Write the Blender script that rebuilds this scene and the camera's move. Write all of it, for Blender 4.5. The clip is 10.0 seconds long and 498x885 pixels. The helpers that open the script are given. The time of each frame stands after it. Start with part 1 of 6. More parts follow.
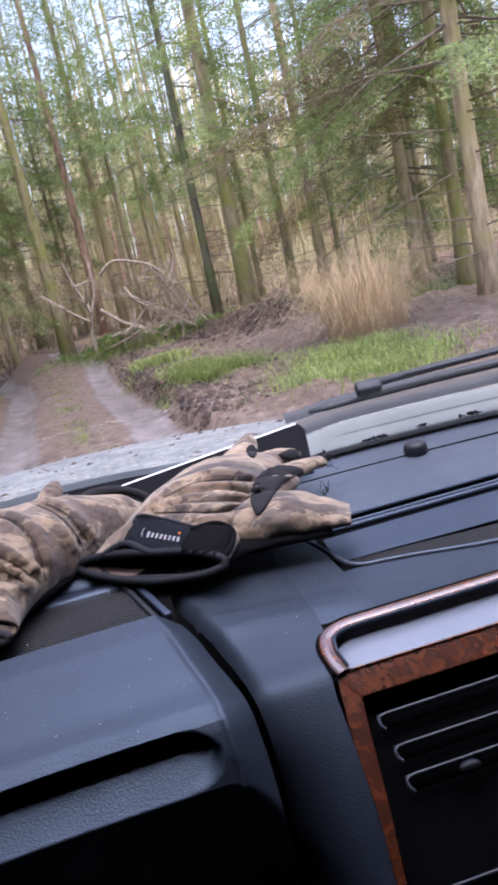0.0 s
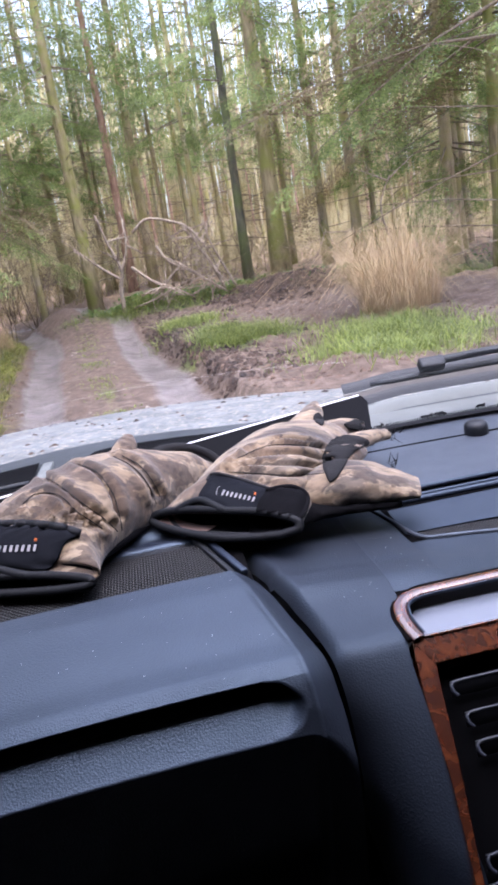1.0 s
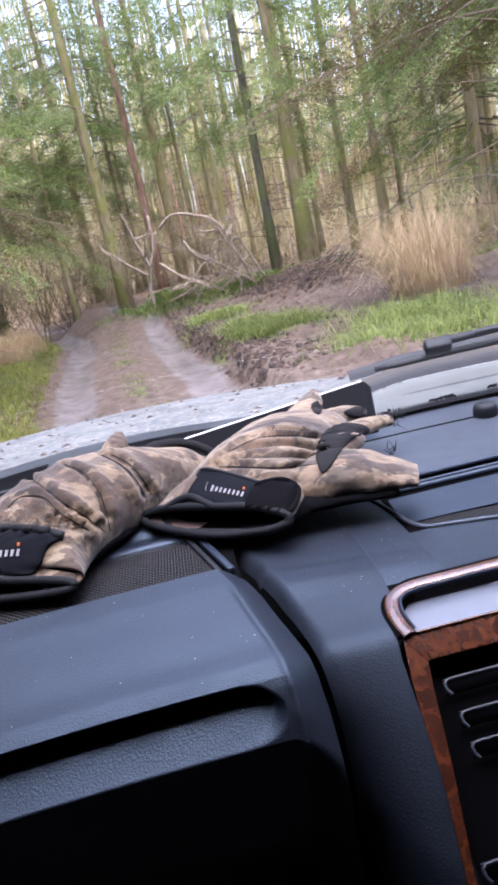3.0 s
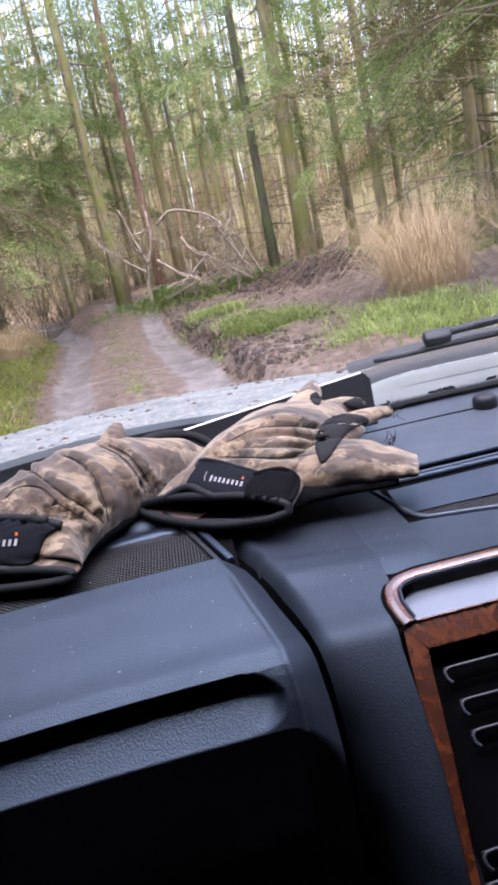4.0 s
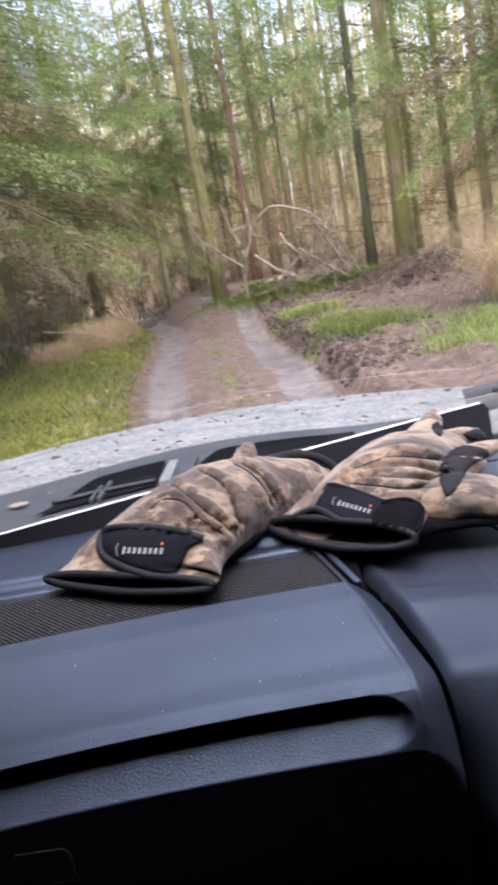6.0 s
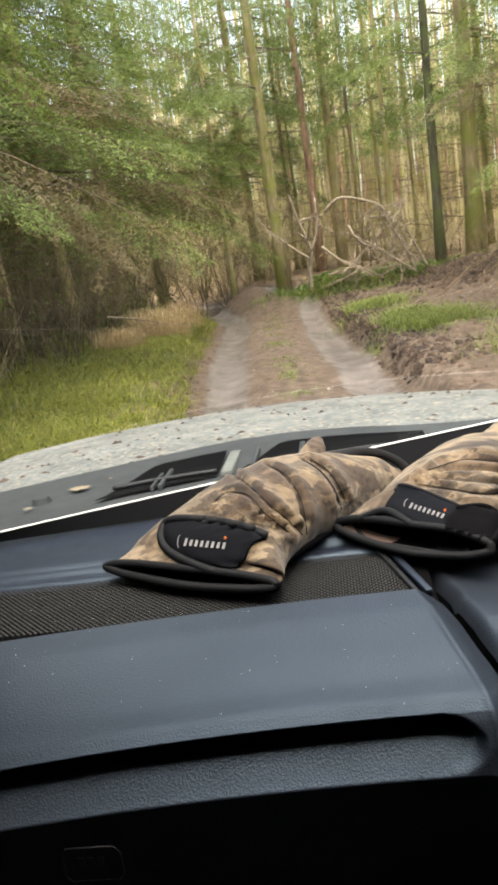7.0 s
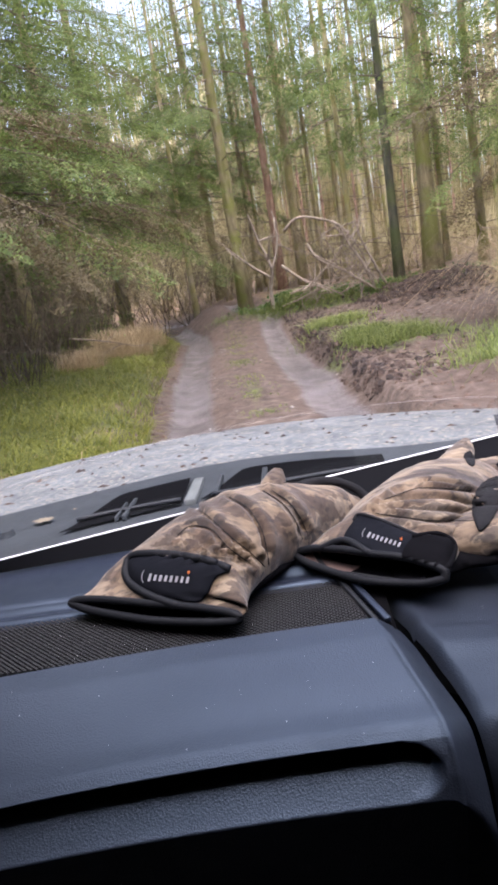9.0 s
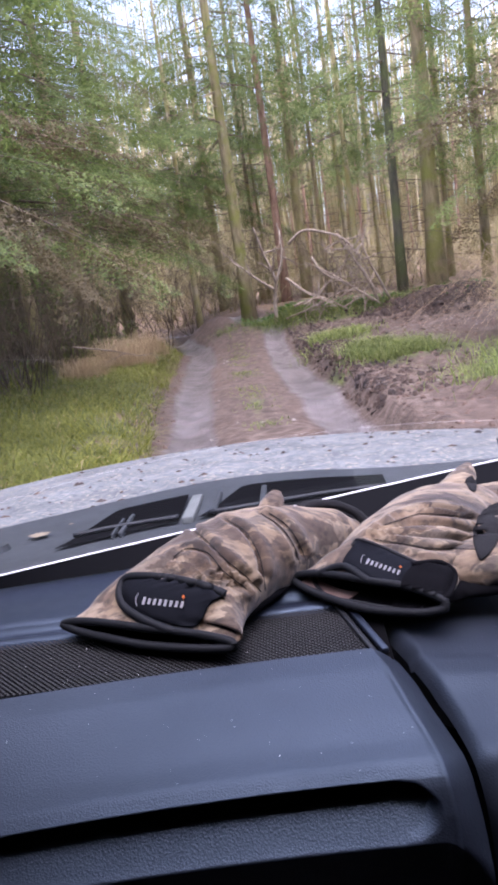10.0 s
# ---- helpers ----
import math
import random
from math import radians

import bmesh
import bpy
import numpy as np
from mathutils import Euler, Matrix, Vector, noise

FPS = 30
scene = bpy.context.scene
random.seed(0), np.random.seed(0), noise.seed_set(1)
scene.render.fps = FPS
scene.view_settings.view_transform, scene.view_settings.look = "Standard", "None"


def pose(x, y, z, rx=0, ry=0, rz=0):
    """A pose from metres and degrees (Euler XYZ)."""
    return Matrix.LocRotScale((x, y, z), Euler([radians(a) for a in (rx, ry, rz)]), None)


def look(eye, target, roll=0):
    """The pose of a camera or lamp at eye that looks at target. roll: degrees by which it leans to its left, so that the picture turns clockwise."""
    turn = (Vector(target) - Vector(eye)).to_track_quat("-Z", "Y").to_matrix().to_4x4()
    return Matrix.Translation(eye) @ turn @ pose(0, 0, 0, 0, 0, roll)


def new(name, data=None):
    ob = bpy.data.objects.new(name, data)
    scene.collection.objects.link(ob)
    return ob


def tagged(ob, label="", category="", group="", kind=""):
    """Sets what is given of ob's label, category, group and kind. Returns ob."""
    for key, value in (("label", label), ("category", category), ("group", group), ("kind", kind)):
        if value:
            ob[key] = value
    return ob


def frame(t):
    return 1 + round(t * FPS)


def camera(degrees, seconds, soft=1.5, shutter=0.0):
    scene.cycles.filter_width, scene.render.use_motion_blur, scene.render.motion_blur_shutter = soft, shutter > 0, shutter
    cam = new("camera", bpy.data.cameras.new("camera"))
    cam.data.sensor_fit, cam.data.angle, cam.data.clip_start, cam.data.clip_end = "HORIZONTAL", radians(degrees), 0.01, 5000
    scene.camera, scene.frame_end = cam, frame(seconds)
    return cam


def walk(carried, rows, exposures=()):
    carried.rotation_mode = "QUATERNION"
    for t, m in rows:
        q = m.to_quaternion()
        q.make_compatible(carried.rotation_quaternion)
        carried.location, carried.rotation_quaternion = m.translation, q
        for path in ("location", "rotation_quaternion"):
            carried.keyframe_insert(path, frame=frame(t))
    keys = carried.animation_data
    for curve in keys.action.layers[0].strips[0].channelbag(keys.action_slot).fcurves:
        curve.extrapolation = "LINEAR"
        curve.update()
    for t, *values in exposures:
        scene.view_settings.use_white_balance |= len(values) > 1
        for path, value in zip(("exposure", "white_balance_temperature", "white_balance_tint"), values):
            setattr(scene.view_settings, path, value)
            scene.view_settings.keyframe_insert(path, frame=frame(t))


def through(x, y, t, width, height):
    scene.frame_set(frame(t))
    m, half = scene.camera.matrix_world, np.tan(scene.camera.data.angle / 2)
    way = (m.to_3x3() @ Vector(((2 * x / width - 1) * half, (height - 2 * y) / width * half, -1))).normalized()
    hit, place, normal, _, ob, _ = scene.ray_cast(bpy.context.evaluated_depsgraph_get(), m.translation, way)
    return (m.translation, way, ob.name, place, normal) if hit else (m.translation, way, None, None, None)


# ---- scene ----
cam = camera(36.6, 10.0, soft=3.3, shutter=0.4)
PATH = [
    (0, (0.03, -0.764, 1.525), (0.327, 1.164, 1.083), -12.8),
    (0.5, (-0.011, -0.773, 1.551), (0.239, 1.153, 1.07), -10.2),
    (1, (-0.044, -0.769, 1.539), (0.191, 1.149, 1.024), -9.1),
    (1.5, (-0.015, -0.764, 1.536), (0.196, 1.158, 1.024), -9.0),
    (2, (-0.03, -0.768, 1.546), (0.171, 1.157, 1.042), -7.7),
    (2.5, (0.021, -0.742, 1.517), (0.193, 1.181, 0.997), -11.3),
    (3.8, (0.009, -0.758, 1.532), (0.124, 1.17, 1.013), -12.5),
    (4, (0.014, -0.745, 1.513), (0.15, 1.18, 0.986), -12.3),
    (4.5, (0.017, -0.76, 1.525), (0.142, 1.162, 0.986), -12.3),
    (5, (-0.004, -0.754, 1.533), (0.102, 1.163, 0.97), -11.9),
    (5.5, (-0.019, -0.774, 1.563), (0.046, 1.147, 1.011), -10.6),
    (6, (-0.037, -0.791, 1.576), (-0.121, 1.144, 1.078), -10.5),
    (6.2, (-0.042, -0.78, 1.572), (-0.194, 1.159, 1.103), -10.5),
    (7.3, (-0.055, -0.759, 1.576), (-0.294, 1.162, 1.073), -8.9),
    (7.5, (-0.023, -0.774, 1.585), (-0.226, 1.156, 1.098), -8.9),
    (8, (-0.045, -0.763, 1.581), (-0.237, 1.168, 1.1), -9.7),
    (8.5, (-0.04, -0.761, 1.577), (-0.186, 1.174, 1.093), -9.6),
    (9, (-0.043, -0.774, 1.598), (-0.181, 1.166, 1.131), -9.6),
    (9.5, (-0.02, -0.767, 1.593), (-0.145, 1.178, 1.145), -9.7),
    (10, (-0.039, -0.757, 1.608), (-0.176, 1.189, 1.169), -8.5),
]
walk(cam, [(t, look(eye, target, roll)) for t, eye, target, roll in PATH],
     exposures=[(0, 0.82, 5800, 27), (0.6, 1.06, 5800, 26), (2.7, 1.08, 5800, 26), (4.5, 1.08, 5950, 25), (6.2, 0.97, 6250, 24), (7.3, 0.88, 7700, 4), (8.0, 0.82, 7700, 4), (8.5, 0.76, 6800, 14), (9.0, 0.75, 6200, 24), (10, 0.76, 5800, 32)])

# ---- world and sun: a thin overcast ----
world = bpy.data.worlds.new("overcast")
scene.world = world
world.use_nodes = True
wn, wl = world.node_tree.nodes, world.node_tree.links
sky = wn.new("ShaderNodeTexSky")
sky.sky_type = "NISHITA"
sky.sun_disc = False
sky.sun_elevation = radians(78)
sky.sun_rotation = radians(157)
sky.dust_density = 4.0
sky.ozone_density = 1.0
pale = wn.new("ShaderNodeHueSaturation")
pale.inputs["Saturation"].default_value = 0.75
wl.new(sky.outputs[0], pale.inputs["Color"])
wl.new(pale.outputs[0], wn["Background"].inputs[0])
wn["Background"].inputs[1].default_value = 0.38
sun = new("sun", bpy.data.lights.new("sun", "SUN"))
sun.data.energy, sun.data.angle, sun.data.color = 3.2, radians(95), (1.0, 0.97, 0.93)
sun.matrix_world = look((3, -7, 36), (0, 0, 0))

# ---- materials ----
def material(name, colour, rough=0.6, metal=0.0, coat=0.0, specular=0.5):
    m = bpy.data.materials.new(name)
    m.use_nodes = True
    b = m.node_tree.nodes["Principled BSDF"]
    b.inputs["Base Color"].default_value = (*colour, 1)
    b.inputs["Roughness"].default_value = rough
    b.inputs["Metallic"].default_value = metal
    b.inputs["Coat Weight"].default_value = coat
    b.inputs["Coat Roughness"].default_value = 0.06
    b.inputs["Specular IOR Level"].default_value = specular
    return m


def node(m, kind, **values):
    n = m.node_tree.nodes.new("ShaderNode" + kind)
    for key, value in values.items():
        n.inputs[key.replace("_", " ")].default_value = value
    return n


def wire(m, a, b):
    m.node_tree.links.new(a, b)


def shader(m):
    return m.node_tree.nodes["Principled BSDF"]


def coords(m, which="Object"):
    return m.node_tree.nodes.new("ShaderNodeTexCoord").outputs[which]


def ramp(m, source, stops):
    n = m.node_tree.nodes.new("ShaderNodeValToRGB")
    while len(n.color_ramp.elements) < len(stops):
        n.color_ramp.elements.new(0.5)
    for e, (p, c) in zip(n.color_ramp.elements, stops):
        e.position, e.color = p, (*c, 1)
    wire(m, source, n.inputs[0])
    return n.outputs[0]


def grain(m, scale, detail=4.0, which="Object", distortion=0.0):
    n = node(m, "TexNoise", Scale=scale, Detail=detail, Distortion=distortion)
    wire(m, coords(m, which), n.inputs["Vector"])
    return n.outputs[0]


def mixed(m, factor, a, b, kind="MIX"):
    n = m.node_tree.nodes.new("ShaderNodeMix")
    n.data_type, n.blend_type = "RGBA", kind
    for socket, value in ((n.inputs[0], factor), (n.inputs[6], a), (n.inputs[7], b)):
        if isinstance(value, bpy.types.NodeSocket):
            wire(m, value, socket)
        elif isinstance(value, float):
            socket.default_value = value
        else:
            socket.default_value = (*value, 1)
    return n.outputs[2]


def bump(m, height, strength=0.3, distance=0.002):
    n = node(m, "Bump", Strength=strength, Distance=distance)
    wire(m, height, n.inputs["Height"])
    last = shader(m).inputs["Normal"]
    if last.is_linked:
        wire(m, last.links[0].from_socket, n.inputs["Normal"])
    wire(m, n.outputs[0], last)


def plastic(name, colour, rough, pebble=700.0, relief=0.25, tint=(0.56, 0.76, 1.0), gloss=0.55):
    """Moulded dashboard plastic with a leather-like pebble and a film of dust."""
    m = material(name, colour, rough)
    v = node(m, "TexVoronoi", Scale=pebble)
    wire(m, coords(m), v.inputs["Vector"])
    dust = grain(m, 9.0, 6.0)
    pale = tuple(c * 1.3 + 0.002 for c in colour)
    wire(m, ramp(m, dust, [(0.35, colour), (0.75, pale)]), shader(m).inputs["Base Color"])
    wire(m, ramp(m, grain(m, 30.0), [(0.3, (rough - 0.03,) * 3), (0.7, (rough + 0.05,) * 3)]), shader(m).inputs["Roughness"])
    shader(m).inputs["Specular IOR Level"].default_value = gloss
    shader(m).inputs["Specular Tint"].default_value = (*tint, 1)
    bump(m, v.outputs["Distance"], relief, 0.0008)
    return m


def bark(name, stops, moss=None, scale=14.0):
    m = material(name, stops[0][1], 0.9)
    stretch = node(m, "Mapping", Scale=(1, 1, 0.22))
    wire(m, coords(m), stretch.inputs["Vector"])
    n = node(m, "TexNoise", Scale=scale, Detail=8.0)
    wire(m, stretch.outputs[0], n.inputs["Vector"])
    colour = ramp(m, n.outputs[0], stops)
    if moss:
        patches = ramp(m, grain(m, 2.2, 6.0), [(0.42, (0, 0, 0)), (0.62, (1, 1, 1))])
        colour = mixed(m, patches, colour, moss)
    wire(m, colour, shader(m).inputs["Base Color"])
    bump(m, n.outputs[0], 0.8, 0.02)
    return m


def leafy(name, low, high, rough=0.75, through=0.25):
    """Foliage: each blade or spray has its own tone."""
    m = material(name, low, rough)
    g = m.node_tree.nodes.new("ShaderNodeNewGeometry")
    wide = grain(m, 0.6, 3.0)
    tone = mixed(m, 0.5, g.outputs["Random Per Island"], wide)
    colour = ramp(m, tone, [(0.2, low), (0.8, high)])
    wire(m, colour, shader(m).inputs["Base Color"])
    soft = node(m, "BsdfTranslucent")
    wire(m, colour, soft.inputs["Color"])
    mix = node(m, "MixShader", Fac=through)
    wire(m, shader(m).outputs[0], mix.inputs[1])
    wire(m, soft.outputs[0], mix.inputs[2])
    wire(m, mix.outputs[0], m.node_tree.nodes["Material Output"].inputs["Surface"])
    return m


def camouflage(name):
    """Printed woodland camouflage on brushed fabric: overlapping tan, brown and grey shapes."""
    m = material(name, (0.2, 0.14, 0.08), 0.85)
    squash = node(m, "Mapping", Scale=(0.6, 1.7, 1.1), Rotation=(0.3, 0.2, 0.75))
    wire(m, coords(m), squash.inputs["Vector"])
    sway = node(m, "TexNoise", Scale=48.0, Detail=6.0)
    wire(m, squash.outputs[0], sway.inputs["Vector"])
    bent = node(m, "VectorMath")
    bent.operation = "MULTIPLY_ADD"
    wire(m, sway.outputs["Color"], bent.inputs[0])
    bent.inputs[1].default_value = (0.050, 0.050, 0.050)
    wire(m, squash.outputs[0], bent.inputs[2])
    tones = []
    for scale in (17.0, 36.0):
        cells_of = node(m, "TexVoronoi", Scale=scale)
        cells_of.feature = "SMOOTH_F1"
        cells_of.inputs["Smoothness"].default_value = 0.35
        wire(m, bent.outputs[0], cells_of.inputs["Vector"])
        pick = m.node_tree.nodes.new("ShaderNodeSeparateColor")
        wire(m, cells_of.outputs["Color"], pick.inputs[0])
        tones.append(pick.outputs[0])
    three = node(m, "TexNoise", Scale=85.0, Detail=6.0)
    wire(m, squash.outputs[0], three.inputs["Vector"])
    base = ramp(m, tones[0], [(0.16, (0.024, 0.015, 0.010)), (0.28, (0.064, 0.041, 0.025)), (0.38, (0.115, 0.077, 0.046)), (0.47, (0.070, 0.047, 0.031)), (0.56, (0.150, 0.108, 0.068)), (0.70, (0.225, 0.175, 0.118)), (0.85, (0.080, 0.061, 0.044))])
    over = ramp(m, tones[1], [(0.25, (0.8, 0.8, 0.8)), (0.36, (0, 0, 0))])
    colour = mixed(m, over, base, (0.034, 0.020, 0.012))
    pale = ramp(m, tones[1], [(0.64, (0, 0, 0)), (0.76, (0.6, 0.6, 0.6))])
    colour = mixed(m, pale, colour, (0.205, 0.150, 0.092))
    fleck = ramp(m, three.outputs[0], [(0.36, (0.45,) * 3), (0.46, (0.85,) * 3), (0.66, (1.1,) * 3)])
    colour = mixed(m, 1.0, colour, fleck, "MULTIPLY")
    wire(m, colour, shader(m).inputs["Base Color"])
    shader(m).inputs["Sheen Weight"].default_value = 0.15
    bump(m, grain(m, 900.0, 2.0), 0.25, 0.0006)
    bump(m, grain(m, 70.0, 5.0), 0.4, 0.004)
    return m


DASH = plastic("dashboard plastic", (0.0120, 0.0150, 0.0215), 0.42, 560.0, 0.36)
# Darker, duller copy of DASH: shade of the turned-away faces, put into colour.
DASH_SHADED = plastic("shaded dashboard plastic", (0.0105, 0.013, 0.0185), 0.47, 520.0, 0.3, gloss=0.38)
DASH_SMOOTH = plastic("smooth dashboard plastic", (0.009, 0.0115, 0.019), 0.43, 900.0, 0.12)
# Lighter copy of DASH: sheen on the upward top, put into the colour.
DASH_SHEEN = plastic("sheen-lightened dashboard top plastic", (0.030, 0.034, 0.042), 0.47, 700.0, 0.2)
SATIN = material("satin black slat edge", (0.03, 0.034, 0.045), 0.3)
SILL = plastic("dusty pale grey plastic", (0.085, 0.092, 0.088), 0.7, 200.0, 0.3, (0.9, 0.95, 1.0), 0.3)
BLACK = plastic("black plastic", (0.006, 0.0065, 0.008), 0.50, 900.0, 0.1, (0.9, 0.95, 1.0), 0.3)
# Shade in gaps, seams and recesses, painted as a near-black colour.
GAP_SHADE = material("near-black gap shade", (0.002, 0.002, 0.0025), 0.95, specular=0.05)
GRILLE = material("woven speaker mesh", (0.0045, 0.005, 0.006), 0.32, specular=0.3)
# Base colour raised to carry the sky's reflection on the panel.
TRAY = material("gloss panel with sky in its grey", (0.13, 0.15, 0.19), 0.3)
BOARD = material("black board", (0.006, 0.0065, 0.008), 0.85, specular=0.12)
EDGE = material("white board edge", (0.75, 0.75, 0.76), 0.5)
RUBBER = material("black binding", (0.006, 0.007, 0.009), 0.6, specular=0.15)
LINING = material("black fleece", (0.004, 0.004, 0.005), 0.95, specular=0.05)
PATCH = material("black woven patch", (0.006, 0.007, 0.010), 0.85, specular=0.08)
SUEDE = material("charcoal grip pad", (0.012, 0.012, 0.013), 0.95, specular=0.15)
INK = material("pale grey print", (0.34, 0.34, 0.36), 0.7)
ORANGE = material("orange print", (0.50, 0.12, 0.02), 0.7)
TAN = material("dusty mauve lining", (0.13, 0.085, 0.07), 0.9)
CABIN = material("dark cabin lining", (0.035, 0.035, 0.038), 0.9)
LIP = plastic("blue-grey painted lip", (0.030, 0.036, 0.040), 0.5, 200.0, 0.1, (0.9, 0.95, 1.0), 0.3)
SEAL = material("dusty rubber seal", (0.055, 0.051, 0.046), 0.85, specular=0.2)
DRIED = material("pale dried mud", (0.17, 0.145, 0.105), 0.95, specular=0.1)
bump(DRIED, grain(DRIED, 180.0, 5.0), 0.6, 0.003)
COWL = plastic("weathered grey cowl", (0.020, 0.023, 0.025), 0.62, 300.0, 0.2, (0.9, 0.95, 1.0), 0.3)
TYRE = material("tyre rubber", (0.012, 0.012, 0.012), 0.9)
CAMO = camouflage("camouflage fabric")
for cloth, size in ((SUEDE, 1500.0), (LINING, 1200.0), (PATCH, 1800.0), (TAN, 900.0), (RUBBER, 400.0)):
    bump(cloth, grain(cloth, size, 2.0), 0.4, 0.0008)

WOOD = material("lacquered burr wood", (0.2, 0.06, 0.02), 0.25, coat=1.0)
swirl = grain(WOOD, 48.0, 8.0, distortion=1.6)
wire(WOOD, ramp(WOOD, swirl, [(0.3, (0.030, 0.008, 0.004)), (0.48, (0.060, 0.015, 0.005)), (0.62, (0.098, 0.026, 0.008)), (0.75, (0.14, 0.042, 0.014))]), shader(WOOD).inputs["Base Color"])

PAINT = material("dirty pale silver paint", (0.16, 0.17, 0.18), 0.6, specular=0.15)
film = ramp(PAINT, grain(PAINT, 70.0, 8.0), [(0.38, (0, 0, 0)), (0.64, (1, 1, 1))])
spots = ramp(PAINT, grain(PAINT, 75.0, 5.0), [(0.57, (0, 0, 0)), (0.64, (1, 1, 1))])
silver = mixed(PAINT, film, (0.080, 0.092, 0.098), (0.160, 0.163, 0.156))
cloud = ramp(PAINT, grain(PAINT, 7.0, 5.0), [(0.35, (0.75,) * 3), (0.7, (1.12,) * 3)])
silver = mixed(PAINT, 1.0, silver, cloud, "MULTIPLY")
silver = mixed(PAINT, spots, silver, (0.24, 0.215, 0.17))
wire(PAINT, silver, shader(PAINT).inputs["Base Color"])
wire(PAINT, ramp(PAINT, grain(PAINT, 11.0, 6.0), [(0.3, (0.45,) * 3), (0.7, (0.8,) * 3)]), shader(PAINT).inputs["Roughness"])

GLASS = bpy.data.materials.new("windscreen glass")
GLASS.use_nodes = True
GLASS.node_tree.nodes.remove(GLASS.node_tree.nodes["Principled BSDF"])
clear = node(GLASS, "BsdfTransparent", Color=(0.94, 0.96, 0.95, 1))
sheen = node(GLASS, "BsdfGlossy", Roughness=0.02)
facing = node(GLASS, "Fresnel", IOR=1.25)
both = node(GLASS, "MixShader")
wire(GLASS, facing.outputs[0], both.inputs[0])
wire(GLASS, clear.outputs[0], both.inputs[1])
wire(GLASS, sheen.outputs[0], both.inputs[2])
wire(GLASS, both.outputs[0], GLASS.node_tree.nodes["Material Output"].inputs["Surface"])

MOSSY = bark("mossy spruce bark", [(0.3, (0.13, 0.105, 0.05)), (0.7, (0.34, 0.275, 0.15))], (0.20, 0.205, 0.05))
BROWN = bark("brown spruce bark", [(0.3, (0.18, 0.135, 0.08)), (0.7, (0.50, 0.39, 0.245))], (0.31, 0.27, 0.105))
RED = bark("reddish bark", [(0.3, (0.18, 0.10, 0.065)), (0.7, (0.40, 0.25, 0.17))])
DARK = bark("dark green bark", [(0.3, (0.035, 0.035, 0.024)), (0.7, (0.12, 0.11, 0.07))], (0.085, 0.10, 0.035))
PALE = bark("pale thin trunk bark", [(0.3, (0.28, 0.225, 0.135)), (0.7, (0.58, 0.485, 0.315))], (0.36, 0.32, 0.12))
DEADWOOD = bark("bleached dead wood", [(0.3, (0.16, 0.12, 0.085)), (0.7, (0.38, 0.31, 0.235))], None, 30.0)
BRUSH = bark("pale dry undergrowth", [(0.3, (0.29, 0.245, 0.115)), (0.7, (0.52, 0.45, 0.235))], None, 1.2)
TWIG = bark("dry brown twigs", [(0.3, (0.075, 0.058, 0.036)), (0.7, (0.22, 0.17, 0.11))], None, 30.0)
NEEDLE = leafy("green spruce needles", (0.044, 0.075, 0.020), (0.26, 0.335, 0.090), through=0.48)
# Paler copy of NEEDLE: distance haze put into the far crowns' colour.
NEEDLE_HAZED = leafy("far spruce needles paled by haze", (0.10, 0.14, 0.05), (0.29, 0.35, 0.14), through=0.5)
NEEDLE_DRY = leafy("drying brown spruce sprays", (0.075, 0.058, 0.028), (0.21, 0.165, 0.080), through=0.35)
GRASS = leafy("green grass blades", (0.06, 0.085, 0.020), (0.28, 0.34, 0.085), through=0.4)
VERGE = leafy("olive moss and short grass", (0.058, 0.070, 0.012), (0.27, 0.285, 0.045), through=0.35)
STRAW = leafy("bleached straw grass", (0.31, 0.22, 0.115), (0.62, 0.475, 0.275), through=0.35)
IVY = leafy("dark ivy leaves", (0.03, 0.085, 0.016), (0.12, 0.25, 0.045), 0.45)
SOIL = material("dark turned soil", (0.05, 0.035, 0.025), 0.95)
soil_tone = grain(SOIL, 6.0, 8.0)
wire(SOIL, ramp(SOIL, soil_tone, [(0.35, (0.020, 0.013, 0.010)), (0.7, (0.085, 0.054, 0.037))]), shader(SOIL).inputs["Base Color"])
bump(SOIL, grain(SOIL, 40.0, 6.0), 0.8, 0.03)
CLAY = material("crumbled brown mud", (0.2, 0.13, 0.09), 0.95)
wire(CLAY, ramp(CLAY, grain(CLAY, 5.0, 8.0), [(0.3, (0.05, 0.031, 0.022)), (0.7, (0.17, 0.115, 0.084))]), shader(CLAY).inputs["Base Color"])
bump(CLAY, grain(CLAY, 40.0, 6.0), 0.8, 0.03)
STONE = material("pale stones", (0.24, 0.21, 0.18), 0.85)

# ---- the ground's material: zones of mud, wet rut with painted sky sheen, moss and straw, with soft broken borders ----
EARTH = material("forest ground", (0.2, 0.14, 0.1), 0.9)
zones = EARTH.node_tree.nodes.new("ShaderNodeVertexColor")
zones.layer_name = "zone"
split = EARTH.node_tree.nodes.new("ShaderNodeSeparateColor")
wire(EARTH, zones.outputs[0], split.inputs[0])
fine, mid = grain(EARTH, 9.0, 8.0), grain(EARTH, 1.7, 6.0)
mud = ramp(EARTH, fine, [(0.3, (0.042, 0.027, 0.019)), (0.5, (0.088, 0.062, 0.045)), (0.66, (0.14, 0.104, 0.08)), (0.8, (0.19, 0.15, 0.12))])
mud = mixed(EARTH, ramp(EARTH, mid, [(0.4, (0, 0, 0)), (0.7, (0.6, 0.6, 0.6))]), mud, (0.075, 0.048, 0.034))
litter = ramp(EARTH, fine, [(0.3, (0.05, 0.035, 0.02)), (0.5, (0.14, 0.09, 0.05)), (0.75, (0.26, 0.18, 0.10))])
